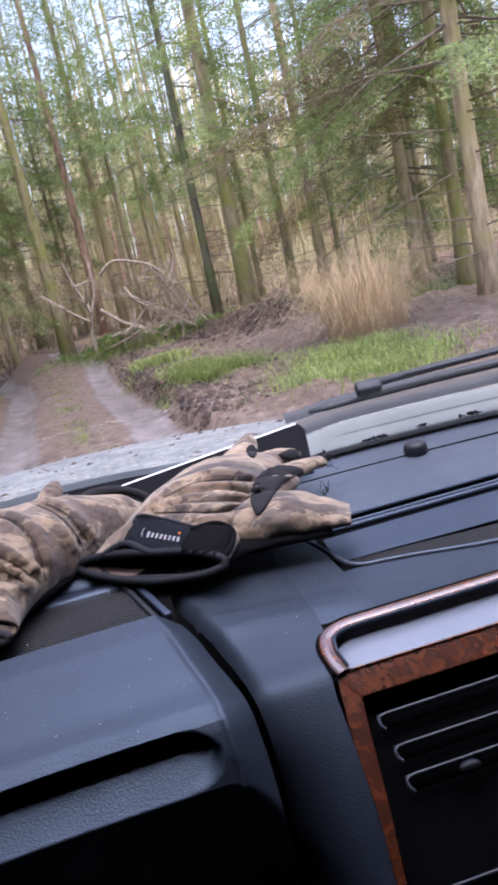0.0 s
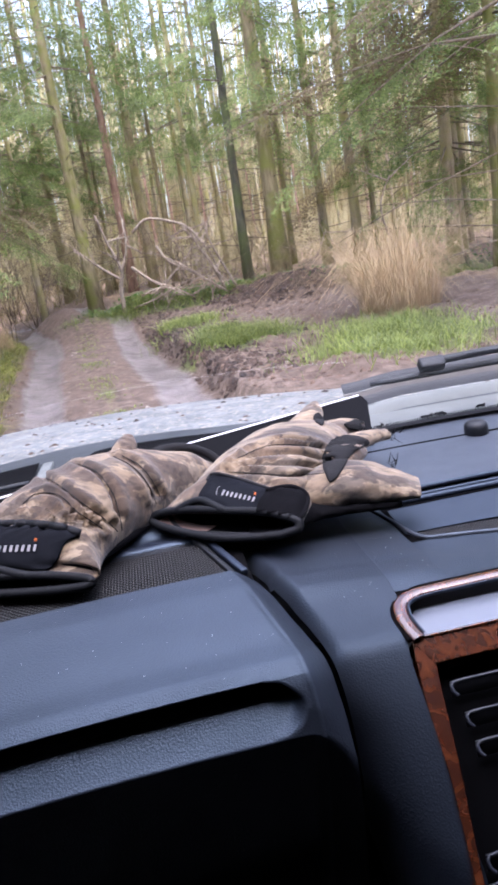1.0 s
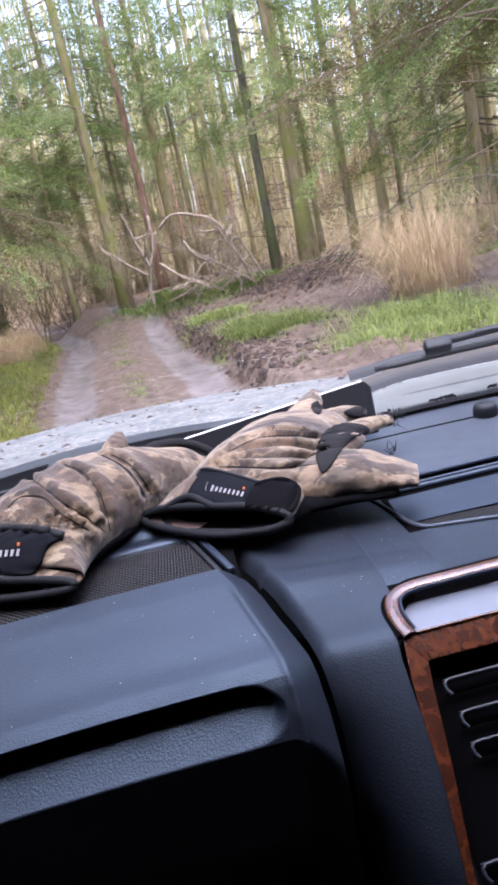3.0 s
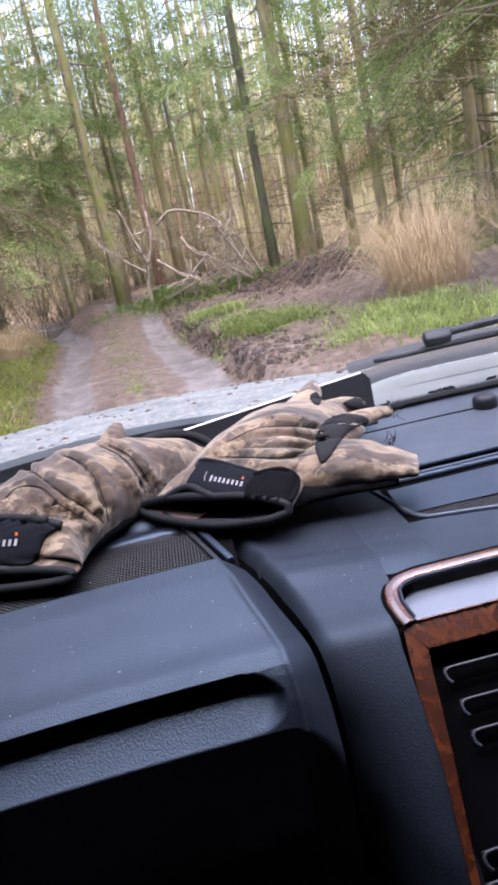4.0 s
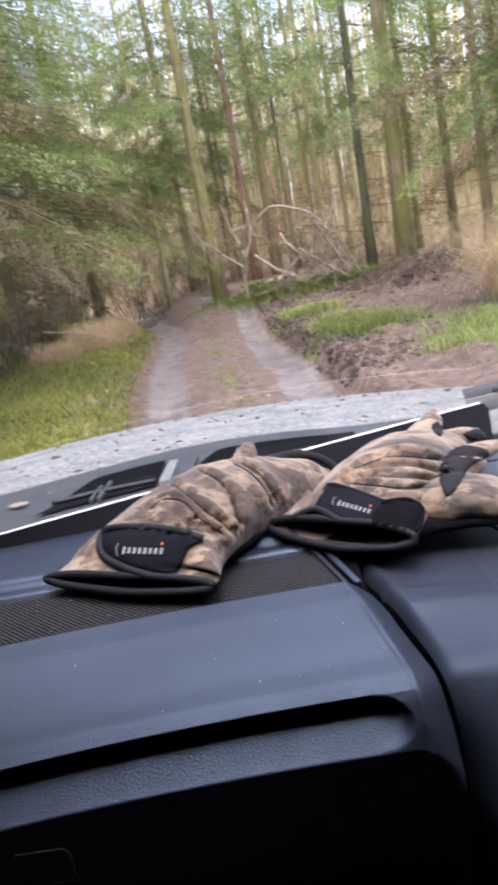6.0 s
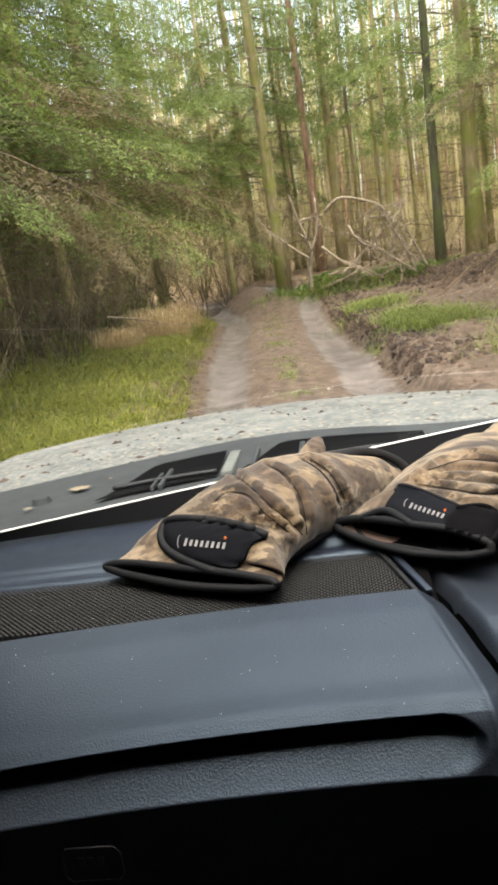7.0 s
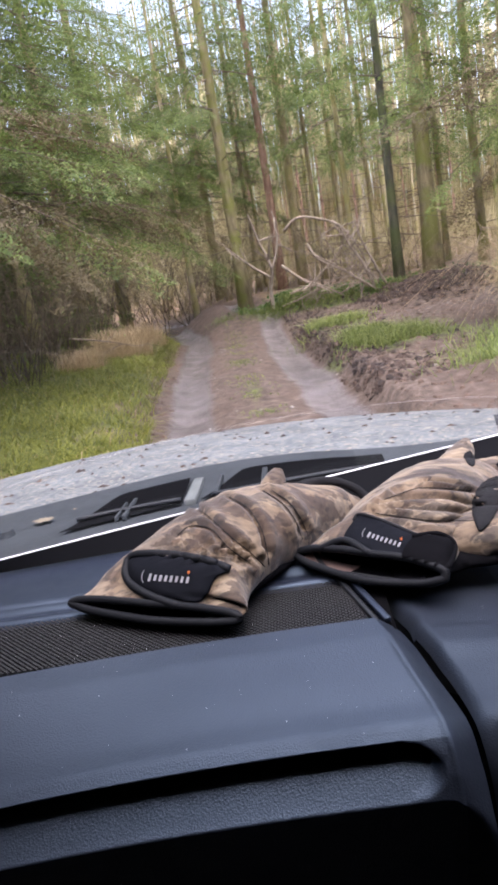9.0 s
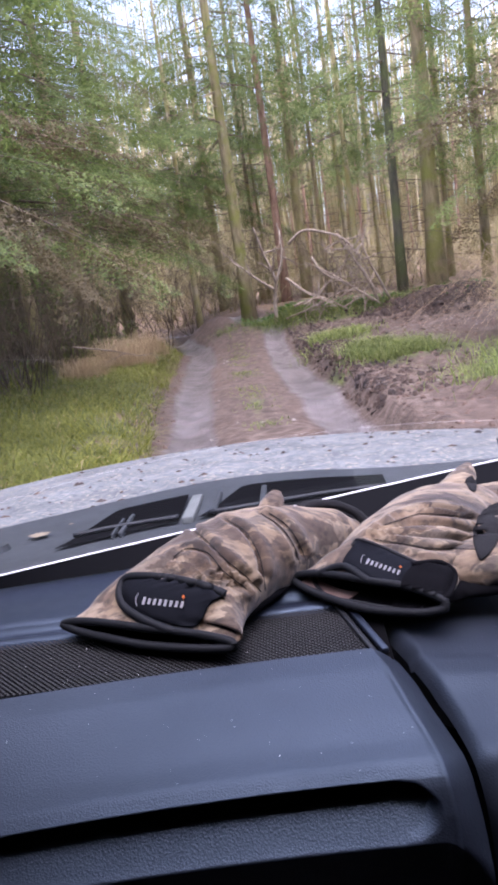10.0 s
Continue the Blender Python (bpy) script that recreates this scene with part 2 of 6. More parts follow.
green = ramp(EARTH, fine, [(0.3, (0.03, 0.034, 0.01)), (0.55, (0.075, 0.09, 0.02)), (0.8, (0.14, 0.15, 0.04))])


def zone(channel, rough_edge=0.55):
    add = node(EARTH, "Math")
    add.operation = "MULTIPLY_ADD"
    wire(EARTH, fine, add.inputs[0])
    add.inputs[1].default_value = rough_edge
    wire(EARTH, split.outputs[channel], add.inputs[2])
    return ramp(EARTH, add.outputs[0], [(0.62, (0, 0, 0)), (0.88, (1, 1, 1))])


earth = mixed(EARTH, zone(0), litter, mud)
earth = mixed(EARTH, zone(1), earth, green)
wet = zone(2, 0.35)
# Wet ruts paled to grey-violet: the sky's reflection put into their colour.
wet_sheen = ramp(EARTH, grain(EARTH, 3.5, 7.0), [(0.35, (0.070, 0.056, 0.050)), (0.55, (0.132, 0.112, 0.106)), (0.75, (0.195, 0.170, 0.163))])
earth = mixed(EARTH, wet, earth, wet_sheen)
wire(EARTH, earth, shader(EARTH).inputs["Base Color"])
wire(EARTH, ramp(EARTH, wet, [(0.0, (0.95,) * 3), (1.0, (0.42,) * 3)]), shader(EARTH).inputs["Roughness"])
bump(EARTH, grain(EARTH, 30.0, 8.0), 0.7, 0.04)


# ---- mesh tools ----
class Soup:
    """Triangles gathered piece by piece into one mesh."""

    def __init__(self):
        self.v, self.t, self.n = [], [], 0

    def add(self, v, t):
        self.v.append(np.asarray(v, float))
        self.t.append(np.asarray(t, int) + self.n)
        self.n += len(v)

    def tube(self, points, radii, sides=5):
        p = np.asarray(points, float)
        r = np.asarray(radii, float)
        d = np.gradient(p, axis=0)
        d /= np.linalg.norm(d, axis=1)[:, None] + 1e-9
        up = np.where(np.abs(d[:, 2:3]) > 0.8, [[1.0, 0, 0]], [[0, 0, 1.0]])
        a = np.cross(d, up)
        a /= np.linalg.norm(a, axis=1)[:, None] + 1e-9
        b = np.cross(d, a)
        w = np.linspace(0, 2 * np.pi, sides, endpoint=False)
        v = p[:, None] + r[:, None, None] * (a[:, None] * np.cos(w)[None, :, None] + b[:, None] * np.sin(w)[None, :, None])
        n = len(p)
        i, j = np.meshgrid(np.arange(n - 1), np.arange(sides), indexing="ij")
        k = (j + 1) % sides
        q = np.stack([i * sides + j, i * sides + k, (i + 1) * sides + k, (i + 1) * sides + j], -1).reshape(-1, 4)
        caps = [[0, s + 1, s] for s in range(1, sides - 1)] + [[(n - 1) * sides, (n - 1) * sides + s, (n - 1) * sides + s + 1] for s in range(1, sides - 1)]
        self.add(v.reshape(-1, 3), np.vstack([q[:, [0, 1, 2]], q[:, [0, 2, 3]], caps]))

    def mesh(self, name, material, smooth=True):
        v, t = np.vstack(self.v), np.vstack(self.t)
        me = bpy.data.meshes.new(name)
        me.vertices.add(len(v))
        me.vertices.foreach_set("co", v.ravel())
        me.loops.add(t.size)
        me.loops.foreach_set("vertex_index", t.ravel())
        me.polygons.add(len(t))
        me.polygons.foreach_set("loop_start", np.arange(0, t.size, 3))
        me.polygons.foreach_set("use_smooth", np.full(len(t), smooth))
        me.update(calc_edges=True)
        me.materials.append(material)
        return me


def under(ob, parent):
    ob.parent = parent
    return ob


def part(name, bm, mat, parent, label="", smooth=False):
    """Links a bmesh, a Soup or a mesh as one object under a thing or a part."""
    if isinstance(bm, bmesh.types.BMesh):
        me = bpy.data.meshes.new(name)
        for f in bm.faces:
            f.smooth = smooth
        bm.to_mesh(me)
        bm.free()
        me.materials.append(mat)
    elif isinstance(bm, Soup):
        me = bm.mesh(name, mat)
    else:
        me = bm
    ob = new(name, me)
    if parent is not None:
        ob.parent = parent
    return tagged(ob, label)


def sheet(fn, us, vs, close=False):
    """A surface of quads through fn(u, v)."""
    bm = bmesh.new()
    rows = [[bm.verts.new(fn(u, v)) for v in vs] for u in us]
    n = len(vs)
    for a, b in zip(rows, rows[1:]):
        for k in range(n if close else n - 1):
            bm.faces.new((a[k], b[k], b[(k + 1) % n], a[(k + 1) % n]))
    return bm


def thick(ob, depth, offset=-1.0):
    mod = ob.modifiers.new("thickness", "SOLIDIFY")
    mod.thickness, mod.offset = depth, offset
    return ob


def block(sx, sy, sz, m=None, edge=0.0, steps=2):
    bm = bmesh.new()
    bmesh.ops.create_cube(bm, size=1.0, matrix=Matrix.Diagonal((sx, sy, sz, 1)))
    if edge:
        bmesh.ops.bevel(bm, geom=bm.edges[:], offset=edge, segments=steps, profile=0.5, affect="EDGES")
    if m is not None:
        bm.transform(m)
    return bm


def prism(outline, depth, m=None, edge=0.0):
    """A plate with the given outline in x and y, depth thick along z, its top at z = 0."""
    bm = bmesh.new()
    f = bm.faces.new([bm.verts.new((x, y, 0)) for x, y in outline])
    if f.normal.z < 0:
        f.normal_flip()
    r = bmesh.ops.extrude_face_region(bm, geom=[f])
    for v in (g for g in r["geom"] if isinstance(g, bmesh.types.BMVert)):
        v.co.z -= depth
    bmesh.ops.recalc_face_normals(bm, faces=bm.faces[:])
    if edge:
        rim = [e for e in bm.edges if all(abs(v.co.z) < 1e-6 for v in e.verts)]
        bmesh.ops.bevel(bm, geom=rim, offset=edge, segments=2, profile=0.5, affect="EDGES")
    if m is not None:
        bm.transform(m)
    return bm


def cable(points, radii, sides=8, m=None):
    s = Soup()
    s.tube(points, radii, sides)
    return s


def lerp(points, x):
    return float(np.interp(x, [p[0] for p in points], [p[1] for p in points]))


def spline(points, count):
    """A smooth line of count points through the given ones."""
    p = np.asarray(points, float)
    p = np.vstack([2 * p[0] - p[1], p, 2 * p[-1] - p[-2]])
    out = []
    for s in np.linspace(0, len(p) - 3 - 1e-9, count):
        i = int(s)
        t = s - i
        a, b, c, d = p[i : i + 4]
        out.append(0.5 * (2 * b + (c - a) * t + (2 * a - 5 * b + 4 * c - d) * t * t + (3 * b - a - 3 * c + d) * t**3))
    return np.array(out)


def smooth(a, b, x):
    t = min(1.0, max(0.0, (x - a) / (b - a)))
    return t * t * (3 - 2 * t)


def empty(name, place=(0, 0, 0), turn=0.0):
    ob = new(name)
    ob.matrix_world = pose(*place, 0, 0, turn)
    return ob


# ---- the off-road car: bonnet, windscreen, dashboard and the shell round the camera ----
car = tagged(empty("car", (0.33, 0.0, 0.0)), "mud-splashed silver off-road car standing on the forest track", "car")
HERE = Matrix.Translation((-0.33, 0.0, 0.0))


def carpart(name, bm, mat, parent=None, label="", smooth=False):
    """A part of the car, built in place; sub-parts go under their part."""
    ob = part(name, bm, mat, None, label, smooth)
    ob.parent = parent or car
    if parent is None:
        ob.matrix_parent_inverse = HERE
    return ob


def linspace(a, b, n):
    return [float(v) for v in np.linspace(a, b, n)]


def glass_base(x):
    return 0.452 - 0.20 * (x - 0.33) ** 2


# The dashboard's shape: how far forward and high it is at a station v, on the passenger's side and at the console.
SIDE = [(0.0, -0.025, 1.2), (0.15, -0.06, 1.1965), (0.4, -0.115, 1.1855), (0.55, -0.15, 1.177), (0.66, -0.173, 1.1735), (0.74, -0.187, 1.1665), (0.78, -0.193, 1.161),
        (0.82, -0.197, 1.156), (0.95, -0.205, 1.145), (1.08, -0.2125, 1.130), (1.12, -0.2150, 1.1255), (1.14, -0.2135, 1.1205), (1.25, -0.203, 1.085), (1.6, -0.165, 0.95), (2.0, -0.10, 0.78)]
MIDDLE = [(0.0, -0.025, 1.1665), (0.15, -0.055, 1.1675), (0.4, -0.085, 1.1660), (0.55, -0.118, 1.1585), (0.66, -0.146, 1.151), (0.74, -0.168, 1.132), (0.78, -0.180, 1.1215),
          (0.82, -0.192, 1.111), (0.95, -0.225, 1.0825), (1.08, -0.26, 1.052), (1.12, -0.272, 1.0415), (1.25, -0.31, 1.0085), (1.6, -0.36, 0.93), (2.0, -0.37, 0.76)]


SOFT = spline(MIDDLE, 240)


def outline(table, v):
    if table is MIDDLE:
        return float(np.interp(v, SOFT[:, 0], SOFT[:, 1])), float(np.interp(v, SOFT[:, 0], SOFT[:, 2]))
    return lerp([(a, b) for a, b, c in table], v), lerp([(a, c) for a, b, c in table], v)


def dash(x, v, rise=0.0):
    """A point of the dashboard's front; it swells from the passenger's side into the console."""
    k = smooth(0.035, 0.135, x)
    (ya, za), (yb, zb) = outline(SIDE, v), outline(MIDDLE, v)
    y, z = ya + (yb - ya) * k, za + (zb - za) * k
    low = smooth(0.3, 0.9, v)
    return Vector((x, y - rise * low, z + rise * (1 - 0.6 * low)))


CREASE = [(0.0, 0.006), (0.15, 0.018), (0.4, 0.031), (0.55, 0.041), (0.66, 0.046), (0.8, 0.049), (1.0, 0.050), (2.0, 0.045)]
SEAM = [(0.0, 0.036), (0.15, 0.047), (0.4, 0.061), (0.55, 0.069), (0.74, 0.075), (0.9, 0.077), (1.1, 0.077), (2.0, 0.072)]


def groove(x, v):
    """Depth of the long finger recess at the lid's lower edge: a steep roof, a floor that slopes out to a crisp lip, and a round end."""
    if not 0.74 < v < 1.12:
        return 0.0
    h = (v - 0.93) / 0.19
    deep = 0.031 * (smooth(0.735, 0.80, v) * 0.93 if v < 0.80 else 1 - 0.07 * smooth(0.86, 0.80, v) - ((v - 0.80) / 0.32) ** 1.6 if v < 1.12 else 0.0)
    gone = max(0.0, (x - 0.006) / 0.032)
    return deep * smooth(0.0, 0.30, 1 - math.sqrt(h * h * 0.9 + gone * gone)) if gone > 0 else deep


def lid(u, v):
    x = -0.78 + (lerp(CREASE, v) + 0.78) * u
    p = dash(x, v, 0.0038 + 0.0026 * math.exp(-(((lerp(CREASE, v) - x - 0.002) / 0.003) ** 2)) * smooth(0.05, 0.3, v))
    g = groove(x, v)
    p.y += g
    p.z -= 0.14 * min(0.0, x) ** 2 * smooth(-0.3, 0.7, v)
    p.y -= 0.07 * min(0.0, x) ** 2 * (1 - smooth(0.0, 0.7, v))
    return p


us = linspace(0, 0.86, 50) + linspace(0.865, 1, 46)
vs = linspace(0, 0.72, 26) + [0.732, 0.738] + linspace(0.742, 1.11, 44) + [1.117, 1.123, 1.132, 1.145] + linspace(1.16, 2.0, 14)
dashboard = carpart("dashboard", sheet(lambda u, v: dash(-0.8 + 2.05 * u, v, -0.085), linspace(0, 1, 120), linspace(-0.0, 2.0, 50)), GAP_SHADE, smooth=True, label="near-black sheet painting the shade behind the dashboard panels")
glovebox = carpart("glovebox_lid", sheet(lid, us, vs), DASH, smooth=True, label="blue-black grained lid with a long recess")
band = carpart("end_panel", sheet(lambda u, v: dash(lerp(CREASE, v) - 0.0008 + (lerp(SEAM, v) - lerp(CREASE, v) - 0.002) * u, v, 0.0036 - 0.021 * u ** 1.3),
                                 linspace(0, 1, 18), linspace(0, 2.0, 60)), DASH_SHADED, smooth=True)
# Upper dashboard on the passenger's side: a ledge with a rail, and the sunk speaker mesh before it.
LEDGE = [(0.46, 1.186), (0.40, 1.192), (0.30, 1.199), (0.20, 1.2035), (0.150, 1.205), (0.140, 1.2045), (0.135, 1.201), (0.133, 1.196), (0.118, 1.1955), (0.114, 1.198), (0.104, 1.198), (0.100, 1.195), (0.098, 1.190)]


def ledge(x, k):
    y, z = LEDGE[k]
    return (x, min(y, glass_base(x) + 0.02), z)


carpart("upper_ledge", sheet(lambda x, k: ledge(x, k), linspace(-0.8, 0.03, 30), range(len(LEDGE))), DASH_SMOOTH, smooth=True)
carpart("grille_tray", sheet(lambda x, y: (x, y, 1.1905), linspace(-0.8, 0.028, 4), [-0.03, 0.12]), GAP_SHADE, dashboard)
studs = Soup()
stud_v = np.array([[-0.0021, 0, 0], [0, -0.0018, 0], [0.0021, 0, 0], [0, 0.0018, 0], [0, 0, 0.0018]])
stud_t = [[0, 1, 4], [1, 2, 4], [2, 3, 4], [3, 0, 4]]
row = 0
for y in np.arange(-0.021, 0.099, 0.0034):
    shift = 0.0034 if row % 2 else 0.0
    right = 0.004 - 0.24 * max(0.0, y)
    xs = np.arange(-0.62 + shift, right, 0.0068)
    v = stud_v[None] + np.stack([xs, np.full_like(xs, y), np.full_like(xs, 1.1945)], -1)[:, None]
    t = np.array(stud_t)[None] + 5 * np.arange(len(xs))[:, None, None]
    studs.add(v.reshape(-1, 3), t.reshape(-1, 3))
    row += 1
mesh_grille = carpart("speaker_grille", studs, GRILLE, label="fine black woven speaker mesh")
for a, b, w, name in (((0.009, -0.022), (-0.024, 0.104), 0.006, "grille_surround"), ((0.021, -0.020), (-0.012, 0.106), 0.008, "grille_end_bar")):
    m = pose((a[0] + b[0]) / 2, (a[1] + b[1]) / 2, 1.196, 0, 0, math.degrees(math.atan2(b[1] - a[1], b[0] - a[0])))
    carpart(name, block(math.hypot(b[0] - a[0], b[1] - a[1]), w, 0.007, m, 0.0015), BLACK if w < 0.007 else DASH_SMOOTH, mesh_grille, smooth=True)

# Upper dashboard round the demister vent, from the seam to the driver's side.
def plateau(x, y):
    z = 1.1655 + 0.055 * max(0.0, y - 0.07)
    k = smooth(-0.03, 0.10, x)
    if y < 0.0:
        z += 0.0015 * smooth(0.0, -0.05, y) if x > 0.15 else 0.0
    return 1.2 + (z - 1.2) * smooth(0.035 - 0.065 * smooth(0, 0.1, y), 0.135 - 0.035 * smooth(0, 0.1, y), x)


def top_sheet(u, v, left, right, near, far):
    x = left + (right - left) * u
    y = near(x) + (far(x) - near(x)) * v
    return Vector((x, y, plateau(x, y)))


def behind_seam(y):
    return 0.037 - 0.30 * max(0.0, y)


def console_side(x, v):
    """From the demister's edge over the top and down beside the vents; it rolls into the seam at its inner edge."""
    y = -0.025 - 0.19 * v
    left = behind_seam(y) + 0.008 if v < 0 else lerp(SEAM, v) + 0.012 - 0.006 * smooth(0.0, 0.4, v)
    t = max(0.0, 1 - (x - left) / 0.016)
    hill = max(0.0, 1 - (x - left) / 0.20)
    if v < 0:
        z = 1.1660 + 0.055 * max(0.0, y - 0.07)
        return Vector((x, y, z + (1.187 - z) * hill - 0.020 * t ** 2))
    (ya, za), (yb, zb) = outline(SIDE, v), outline(MIDDLE, v)
    far = max(0.0, 1 - (x - left) / 0.085) ** 2
    low = smooth(0.1, 1.0, v)
    return Vector((x, yb + (ya + 0.025 - yb) * far * low, zb + (za - 0.013 - zb) * hill * (1 - low) - 0.016 * t ** 2 * (1 - 0.7 * low)))


def console_inner(u, v):
    left = behind_seam(-0.025 - 0.19 * v) + 0.008 if v < 0 else lerp(SEAM, v) + 0.012 - 0.006 * smooth(0.0, 0.4, v)
    return console_side(left + (0.165 - 0.016 * smooth(0.45, 0.75, v) - left) * u, v)


stations = linspace(-1.0, -0.02, 24) + linspace(0, 0.39, 14)
carpart("console_cover", sheet(console_inner, linspace(0, 0.5, 20) + linspace(0.54, 1, 12), stations + linspace(0.405, 2.0, 60)), DASH_SHADED, smooth=True, label="grained console side and dashboard top beside the vents")
carpart("dash_front_strip", sheet(console_side, linspace(0.1652, 0.2256, 8), stations), DASH, smooth=True)
carpart("dash_front_strip", sheet(lambda u, v: top_sheet(u, v, 0.2258, 1.2, lambda x: -0.084, lambda x: 0.030 - 0.044 * smooth(0.25, 0.5, x)), linspace(0, 1, 40), linspace(0, 1, 8)), DASH, smooth=True)
vent_floor = carpart("demister_recess", sheet(lambda u, v: top_sheet(u, v, 0.20, 1.2, lambda x: -0.02, lambda x: 0.21) - Vector((0, 0, 0.012)), linspace(0, 1, 6), linspace(0, 1, 4)), GAP_SHADE)
slope = carpart("demister_slope", sheet(lambda u, v: top_sheet(u, v, 0.235, 1.2, lambda x: 0.075 - 0.008 * smooth(0.25, 0.45, x), lambda x: 0.138) - Vector((0, 0, 0.008 - 0.006 * v)), linspace(0, 1, 30), linspace(0, 1, 3)), DASH_SMOOTH, smooth=True)
ribs = Soup()
for x in np.arange(0.244, 0.80, 0.0036):
    for j, y in enumerate(np.arange(0.022, 0.066, 0.0052)):
        y0 = y - 0.02 * smooth(0.25, 0.5, x)
        if y0 > 0.028 + 2.0 * max(0.0, 0.262 - x) or x > 0.262:
            bx = np.array([[-1, -1, 0], [1, -1, 0], [1, 1, 0], [-1, 1, 0], [-0.6, -0.6, 1], [0.6, -0.6, 1], [0.6, 0.6, 1], [-0.6, 0.6, 1]]) * [0.0011, 0.0021, 0.002]
            ribs.add(bx + [x, y0, plateau(x, y0) - 0.0065], [[0, 1, 5], [0, 5, 4], [1, 2, 6], [1, 6, 5], [2, 3, 7], [2, 7, 6], [3, 0, 4], [3, 4, 7], [4, 5, 6], [4, 6, 7]])
carpart("demister_grille", ribs, GRILLE, slope, "fine black ribbed demister mesh")
rim = [(0.213, 0.150), (0.222, 0.118), (0.232, 0.075), (0.240, 0.046), (0.25, 0.033), (0.27, 0.0275), (0.32, 0.015), (0.41, -0.012), (0.6, -0.045)]
carpart("demister_rim", cable([(x, y, plateau(x, y) + 0.0010) for x, y in spline(rim, 40)], [0.0030] * 40, 8), DASH_SHEEN, slope)
for y, r in ((0.150, 0.0045), (0.163, 0.0030), (0.186, 0.0042)):
    carpart("demister_rail", cable([(x, y - 0.012 * (x - 0.22), plateau(x, y) + 0.001) for x in linspace(0.215, 1.2, 24)], [r] * 24, 8), DASH_SMOOTH, slope)
carpart("upper_panel", sheet(lambda u, v: top_sheet(u, v, -0.02, 1.2, lambda x: 0.192 if x > 0.2 else 0.166, lambda x: 0.358 - 0.09 * max(0.0, x - 0.33) ** 1.3), linspace(0, 1, 50), linspace(0, 1, 8)), DASH_SHEEN, smooth=True)
carpart("rear_panel", sheet(lambda u, v: top_sheet(u, v, -0.02, 1.2, lambda x: 0.361 - 0.09 * max(0.0, x - 0.33) ** 1.3, lambda x: glass_base(x) + 0.03) - Vector((0, 0, 0.002)), linspace(0, 1, 40), linspace(0, 1, 4)), DASH_SHEEN, smooth=True)
carpart("panel_seam", cable([(x, 0.3596 - 0.09 * max(0.0, x - 0.33) ** 1.3, plateau(x, 0.36) - 0.0004) for x in linspace(0.2, 1.15, 24)], [0.0019] * 24, 6), GAP_SHADE)
dome = bmesh.new()
rings = [(0.0185, 0.0), (0.0192, 0.004), (0.0192, 0.013), (0.0180, 0.0175), (0.0150, 0.0205), (0.0100, 0.0225), (0.0045, 0.0233)]
loops = [[dome.verts.new((0.465 + q * math.cos(a), 0.353 + q * math.sin(a), 1.1795 + h)) for a in linspace(0, 2 * math.pi * 23 / 24, 24)] for q, h in rings]
for a, b in zip(loops, loops[1:]):
    for k in range(24):
        dome.faces.new((a[k], a[(k + 1) % 24], b[(k + 1) % 24], b[k]))
dome.faces.new(loops[-1])
carpart("sun_sensor", dome, BLACK, smooth=True, label="small black sensor dome")

# Console fascia: a gloss panel lying almost flat in a wooden bow, and below it a steeper face with air vents.
def facing(tilt):
    k, s = math.cos(radians(tilt)), math.sin(radians(tilt))
    return Matrix(((1, 0, 0, 0.157), (0, -k, -s, -0.146), (0, -s, k, 1.154), (0, 0, 0, 1)))


TOP, FACE = facing(12), facing(41)
console = carpart("console_fascia", prism([(0.0, 0.0), (0.9, 0.0), (0.9, 0.30), (-0.028, 0.30), (-0.012, 0.17), (-0.004, 0.08)], 0.05, FACE @ pose(0, 0, -0.022)), BLACK, label="black console face with wooden trim")


def ring(path, width, height, base=FACE):
    """A rounded strip that follows a path lying on the console's face."""
    bm = bmesh.new()
    p = [Vector((x, s, 0)) for x, s in path]
    rows = []
    for i, q in enumerate(p):
        d = (p[min(i + 1, len(p) - 1)] - p[max(i - 1, 0)]).normalized()
        side = Vector((-d.y, d.x, 0))
        rows.append([bm.verts.new(base @ (q + side * (width / 2) * math.cos(a) + Vector((0, 0, height * math.sin(a))))) for a in linspace(0, math.pi, 11)])
    for a, b in zip(rows, rows[1:]):
        for k in range(10):
            bm.faces.new((a[k], b[k], b[k + 1], a[k + 1]))
    bmesh.ops.recalc_face_normals(bm, faces=bm.faces[:])
    return bm


def bow(inset, end):
    """The bow's line: along the top, round the corner and down to the wooden band."""
    pts = [(x, -0.058 + inset) for x in (0.90, 0.7, 0.5, 0.35, 0.25, 0.18, 0.13, 0.09, 0.06)]
    pts += [(0.040 + inset * 0.4, -0.058 + inset), (0.026 + inset * 0.5, -0.0565 + inset * 0.95), (0.014 + inset * 0.7, -0.052 + inset * 0.75), (0.006 + inset * 0.85, -0.044 + inset * 0.5), (0.0025 + inset, -0.033 + inset * 0.3), (0.0015 + inset, -0.020), (0.003 + inset, -0.006)]
    return [tuple(q) for q in spline(pts + [end], 90)]


carpart("trim_bow", ring(bow(0.0, (0.006, 0.007)), 0.0140, 0.0030, TOP), WOOD, console, smooth=True, label="lacquered wooden bow catching the sky")
# Raised near-black strip in place of the shade round the trim.
carpart("trim_gap_shade", ring(bow(-0.0075, (-0.0035, 0.006)), 0.006, 0.0012, TOP), GAP_SHADE, console, smooth=True)
carpart("inner_bow", ring(bow(0.0085, (0.013, 0.003)), 0.0035, 0.003, TOP), DASH_SMOOTH, console, smooth=True)
tray = [(0.9, -0.052), (0.04, -0.052), (0.022, -0.047), (0.013, -0.036), (0.011, -0.02), (0.0125, 0.008), (0.9, 0.008)]
carpart("gloss_panel", prism(tray, 0.004, TOP @ pose(0, 0, -0.013), 0.001), TRAY, console, label="sunk gloss panel with sky sheen in its grey")
